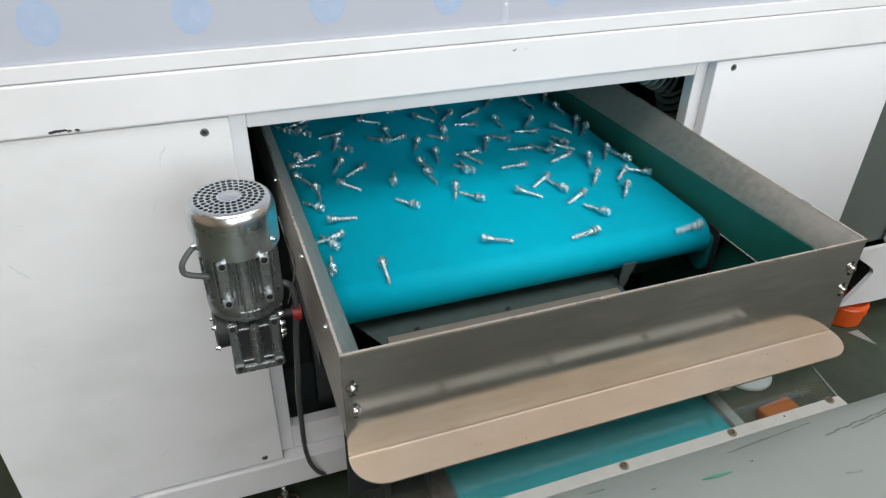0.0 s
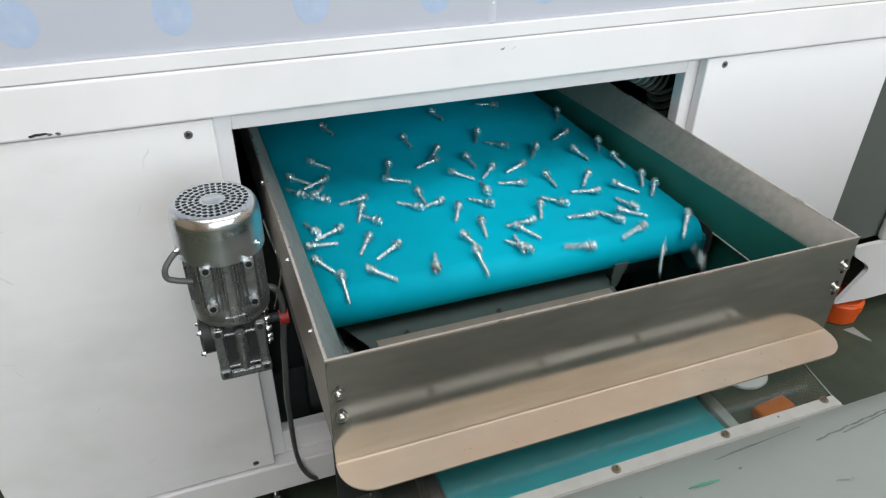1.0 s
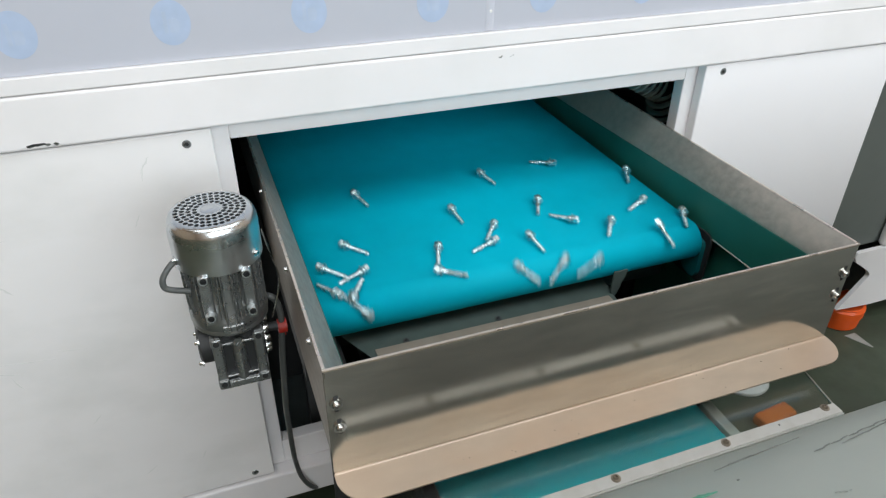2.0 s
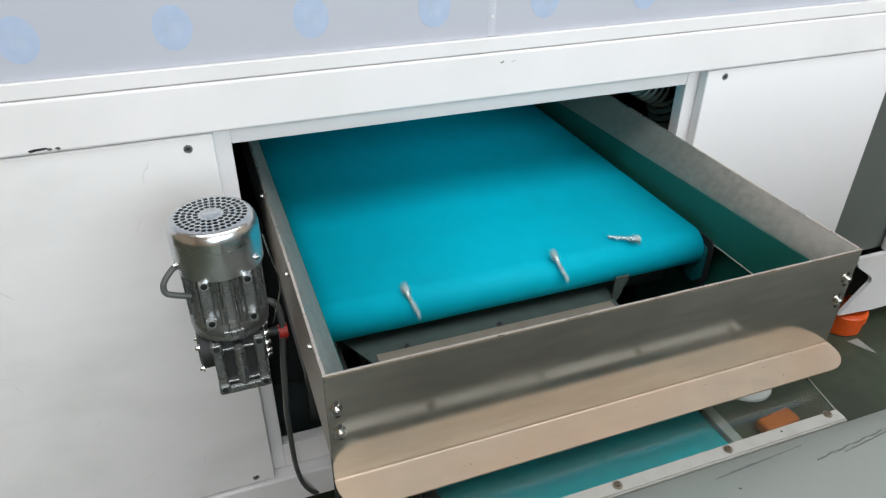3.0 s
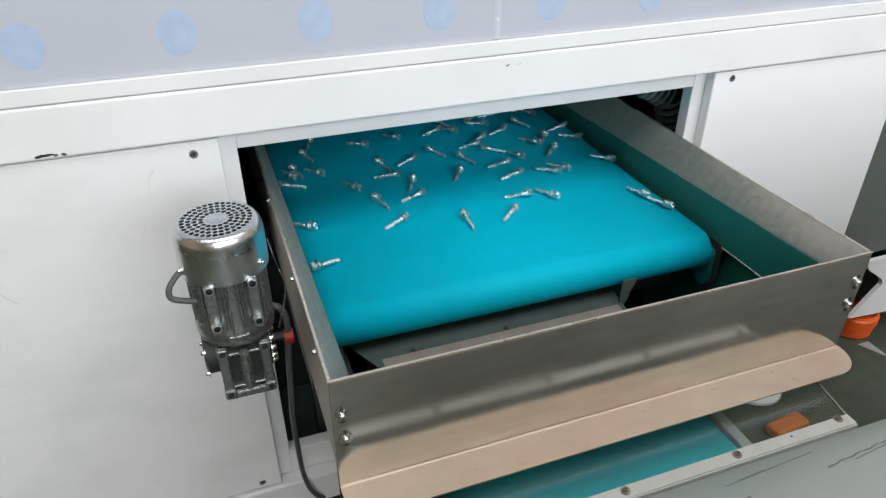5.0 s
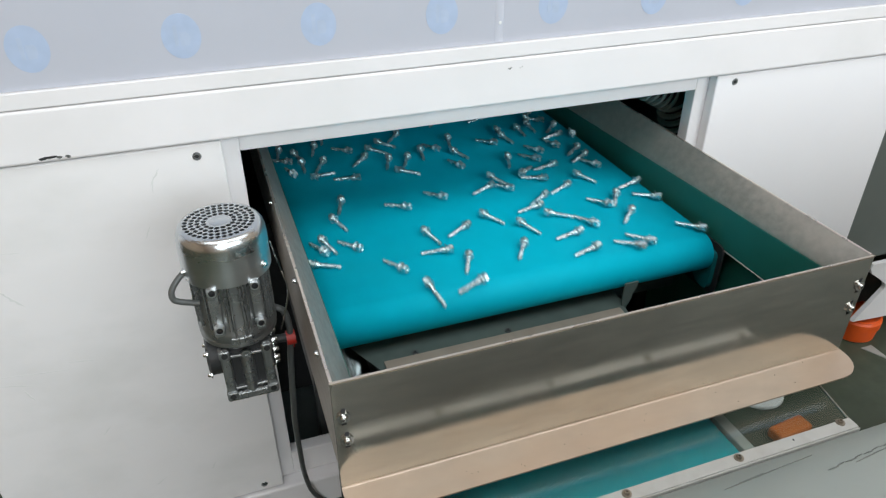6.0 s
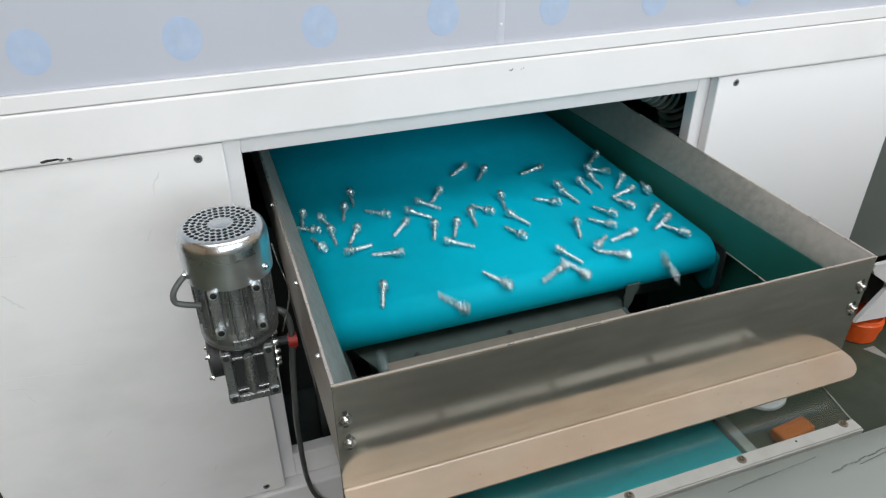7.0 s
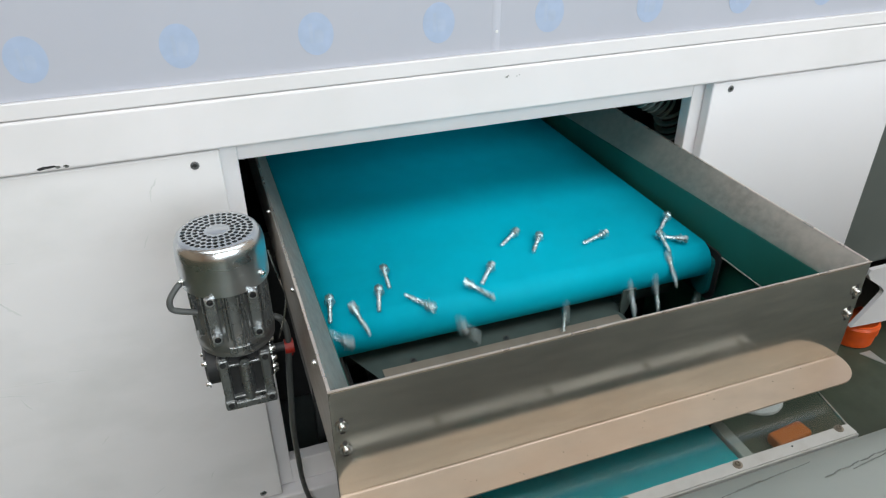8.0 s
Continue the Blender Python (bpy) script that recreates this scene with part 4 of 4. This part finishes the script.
def load_belt():
    lie(-0.232, 0.079, 141)
    lie(-0.172, 0.635, -176)
    lie(-0.148, 0.454, -176)
    lie(-0.145, 0.121, -93)
    lie(-0.12, 0.31, -19)
    lie(-0.108, 0.05, 82)
    roll(-0.088, 0.502, 174)
    roll(-0.047, 0.05, 165)
    lie(-0.037, 0.599, -127)
    lie(-0.036, 0.5, -154)
    lie(-0.035, 0.062, -170)
    lie(0.005, 0.425, -41)
    roll(0.009, 0.657, 204)
    roll(0.013, 0.478, 154)
    roll(0.017, 0.32, 191)
    lie(0.018, 0.093, 0)
    lie(0.019, 0.626, -139)
    lie(0.02, 0.57, -127)
    roll(0.029, 0.205, 189)
    lie(0.039, 0.468, -150)
    lie(0.051, 0.305, -112)
    roll(0.069, 0.05, 185)
    roll(0.087, 0.654, 151)
    lie(0.089, 0.595, -116)
    lie(0.108, 0.447, 168)
    lie(0.11, 0.646, -125)
    lie(0.114, 0.549, -164)
    lie(0.116, 0.282, -84)
    lie(0.119, 0.074, -90)
    roll(0.123, 0.344, 181)
    lie(0.127, 0.131, -44)
    lie(0.129, 0.215, 73)
    lie(0.135, 0.355, 83)
    roll(0.155, 0.525, 170)
    lie(0.159, 0.573, -33)
    lie(0.163, 0.382, -60)
    lie(0.165, 0.287, -73)
    lie(0.173, 0.058, -60)
    lie(0.176, 0.492, 163)
    lie(0.181, 0.159, -150)
    roll(0.188, 0.573, 152)
    lie(0.189, 0.385, 175)
    lie(0.197, 0.321, -101)
    lie(0.211, 0.13, -122)
    lie(0.218, 0.434, -114)
    lie(0.221, 0.66, -130)
    lie(0.23, 0.065, 3)
    roll(0.23, 0.465, 188)
    lie(0.24, 0.613, -53)
    lie(0.249, 0.54, 156)
    lie(0.255, 0.299, -116)
    lie(0.259, 0.085, -161)
    lie(0.259, 0.661, -121)
    roll(0.267, 0.345, 194)
    roll(0.277, 0.149, 184)
    roll(0.28, 0.05, 160)
    lie(0.292, 0.564, -131)
    roll(0.294, 0.227, 198)
    lie(0.294, 0.267, -171)
    lie(0.305, 0.146, -113)
    lie(0.311, 0.501, -90)
    lie(0.32, 0.376, 85)
    lie(0.32, 0.431, 153)
    lie(0.325, 0.259, -90)
    lie(0.34, 0.662, -92)
    lie(0.349, 0.147, -178)
    roll(0.369, 0.086, 197)
    lie(0.374, 0.463, -159)
    lie(0.376, 0.408, -137)
    lie(0.379, 0.354, -43)
    lie(0.39, 0.607, -78)
    lie(0.397, 0.236, -22)
    lie(0.4, 0.095, 57)
    roll(0.403, 0.05, 181)
    lie(0.414, 0.663, -117)
    lie(0.428, 0.392, -85)
    lie(0.428, 0.528, -126)
    lie(0.433, 0.1, -159)
    lie(0.445, 0.314, -163)
    lie(0.446, 0.235, -110)
    lie(0.454, 0.071, -43)
    roll(0.471, 0.466, 196)
    lie(0.48, 0.615, -155)
    lie(0.482, 0.339, -128)
    lie(0.505, 0.117, -44)
    lie(0.532, 0.449, -116)
    lie(0.551, 0.305, -85)
    lie(0.582, 0.66, -116)
    lie(0.658, 0.167, -72)
    lie(0.661, 0.408, -75)
    lie(0.682, 0.537, 144)
    roll(1.333, 0.649, 164)
    lie(1.341, 0.062, 19)
    roll(1.382, 0.634, 159)
    lie(1.39, 0.394, -140)
    lie(1.393, 0.317, -90)
    lie(1.427, 0.202, -154)
    roll(1.43, 0.479, 179)
    lie(1.446, 0.436, 171)
    roll(1.458, 0.05, 210)
    lie(1.505, 0.196, -71)
    lie(1.505, 0.256, -163)
    roll(1.51, 0.532, 209)
    roll(1.522, 0.553, 188)
    lie(1.526, 0.46, -168)
    roll(1.527, 0.656, 194)
    lie(1.556, 0.268, -115)
    lie(1.563, 0.363, -124)
    lie(1.579, 0.457, -173)
    roll(1.58, 0.152, 178)
    lie(1.603, 0.235, 169)
    lie(1.603, 0.583, -136)
    roll(1.607, 0.496, 173)
    lie(1.622, 0.057, -20)
    lie(1.625, 0.403, -65)
    roll(1.644, 0.653, 210)
    lie(1.646, 0.47, -28)
    lie(1.65, 0.24, -72)
    lie(1.654, 0.291, -153)
    roll(1.655, 0.555, 188)
    roll(1.658, 0.102, 191)
    lie(1.665, 0.595, -123)
    roll(1.669, 0.05, 170)
    lie(1.674, 0.357, -57)
    lie(1.677, 0.075, -70)
    lie(1.683, 0.436, -172)
    lie(1.707, 0.651, -168)
    lie(1.709, 0.465, -150)
    lie(1.734, 0.522, -159)
    lie(1.742, 0.106, -69)
    roll(1.757, 0.217, 214)
    lie(1.76, 0.585, -60)
    roll(1.769, 0.416, 196)
    roll(1.777, 0.288, 194)
    lie(1.779, 0.386, -159)
    lie(1.789, 0.495, 148)
    lie(1.803, 0.122, -107)
    lie(1.806, 0.424, -63)
    roll(1.813, 0.619, 164)
    lie(1.824, 0.492, 40)
    lie(1.828, 0.538, -173)
    lie(1.845, 0.623, -151)
    roll(1.872, 0.52, 187)
    lie(1.876, 0.479, -109)
    lie(1.88, 0.627, -142)
    lie(1.897, 0.274, -31)
    roll(1.898, 0.365, 160)
    lie(1.906, 0.159, 160)
    roll(1.91, 0.543, 169)
    roll(1.929, 0.59, 153)
    lie(1.936, 0.117, 18)
    lie(1.942, 0.399, -63)
    lie(1.946, 0.287, -116)
    lie(1.951, 0.251, -110)
    lie(1.963, 0.621, -168)
    lie(1.968, 0.67, 71)
    roll(1.97, 0.05, 156)
    lie(1.97, 0.327, -97)
    roll(1.972, 0.471, 200)
    lie(1.978, 0.201, -135)
    lie(1.983, 0.122, -119)
    lie(1.985, 0.521, -75)
    roll(1.988, 0.346, 177)
    lie(1.99, 0.088, -90)
    lie(2.005, 0.639, -135)
    lie(2.01, 0.4, -103)
    lie(2.012, 0.567, -88)
    lie(2.014, 0.522, -83)
    roll(2.015, 0.05, 214)
    lie(2.015, 0.242, -41)
    lie(2.024, 0.597, -88)
    roll(2.031, 0.173, 202)
    lie(2.037, 0.086, -71)
    lie(2.041, 0.268, -44)
    roll(2.052, 0.621, 207)
    lie(2.059, 0.605, -104)
    lie(2.062, 0.05, -101)
    lie(2.062, 0.122, -105)
    lie(2.069, 0.295, -131)
    lie(2.107, 0.506, -169)
    lie(2.113, 0.147, -95)
    lie(2.114, 0.645, -139)
    lie(2.126, 0.407, -128)
    lie(2.156, 0.372, -146)


load_belt()


def ride_rows(s, x, turn, up, rng):
    """Along the belt, over its nose, and down onto the collecting belt."""
    lift = 0.0067
    rest = pose(0, 0, 0, 0, 7, turn)
    t_end = when(s - END_Y)
    rate = SPEED / RR
    leave = radians(rng.uniform(27, 38))
    t0 = t_end + leave / rate
    axis = Vector((x, END_Y, ZB - RR))
    p0 = axis + Vector((0, -math.sin(leave), math.cos(leave))) * (RR + lift)
    v = Vector((0, -math.cos(leave), -math.sin(leave))) * SPEED
    spin = rng.uniform(3.0, 5.5)
    tip = rng.choice((-1, 1)) * rng.uniform(1.0, 4.0)
    drop = p0.z - LOWER_Z - 0.008 - rng.uniform(0, 0.02)
    fall = (v.z + math.sqrt(v.z * v.z + 2 * 9.81 * drop)) / 9.81
    flat_turn = pose(0, 0, 0, 0, rng.uniform(-6, 6), turn + 20)

    def falling(dt):
        place = p0 + v * dt + Vector((0, 0, -4.905 * dt * dt))
        return Matrix.Translation(place) @ Matrix.Rotation(leave + spin * dt, 4, "X") @ Matrix.Rotation(tip * dt, 4, "Y") @ rest

    landed = falling(fall).translation
    flat = Matrix.Translation((min(max(x, 0.17), 0.53), landed.y - 0.004, landed.z)) @ flat_turn

    def state(t):
        if t <= t_end:
            return Matrix.Translation((x, s - travelled(t), ZB + lift)) @ rest
        if t <= t0:
            return Matrix.Translation(axis) @ Matrix.Rotation((t - t_end) * rate, 4, "X") @ Matrix.Translation((0, 0, RR + lift)) @ rest
        return falling(t - t0)

    # on the belt a key each half second, from the nose on one for each step of the clock
    first, last = math.floor(t_end * FPS), math.ceil((t0 + fall) * FPS) - 1
    steps = sorted({k for k in range(0, int(CLIP * FPS) + 1, 15) if k <= first} | {k for k in range(max(first, 0), min(last, int(CLIP * FPS)) + 1)})
    rows = [(k / FPS, state(k / FPS)) for k in steps]
    if last >= CLIP * FPS:
        return rows
    settle = max(last + 3, 0)
    rows.append((settle / FPS, flat))
    rows.append((max(CLIP, (settle + 6) / FPS), flat))
    return rows


def motions():
    rng = random.Random(11)
    bolts = [first_bolt] + [copy_thing(first_bolt, Matrix()) for _ in rides[1:]]
    for ob, (s, x, turn, up) in zip(bolts, rides):
        walk(ob, ride_rows(s, x, turn, up, rng))


motions()
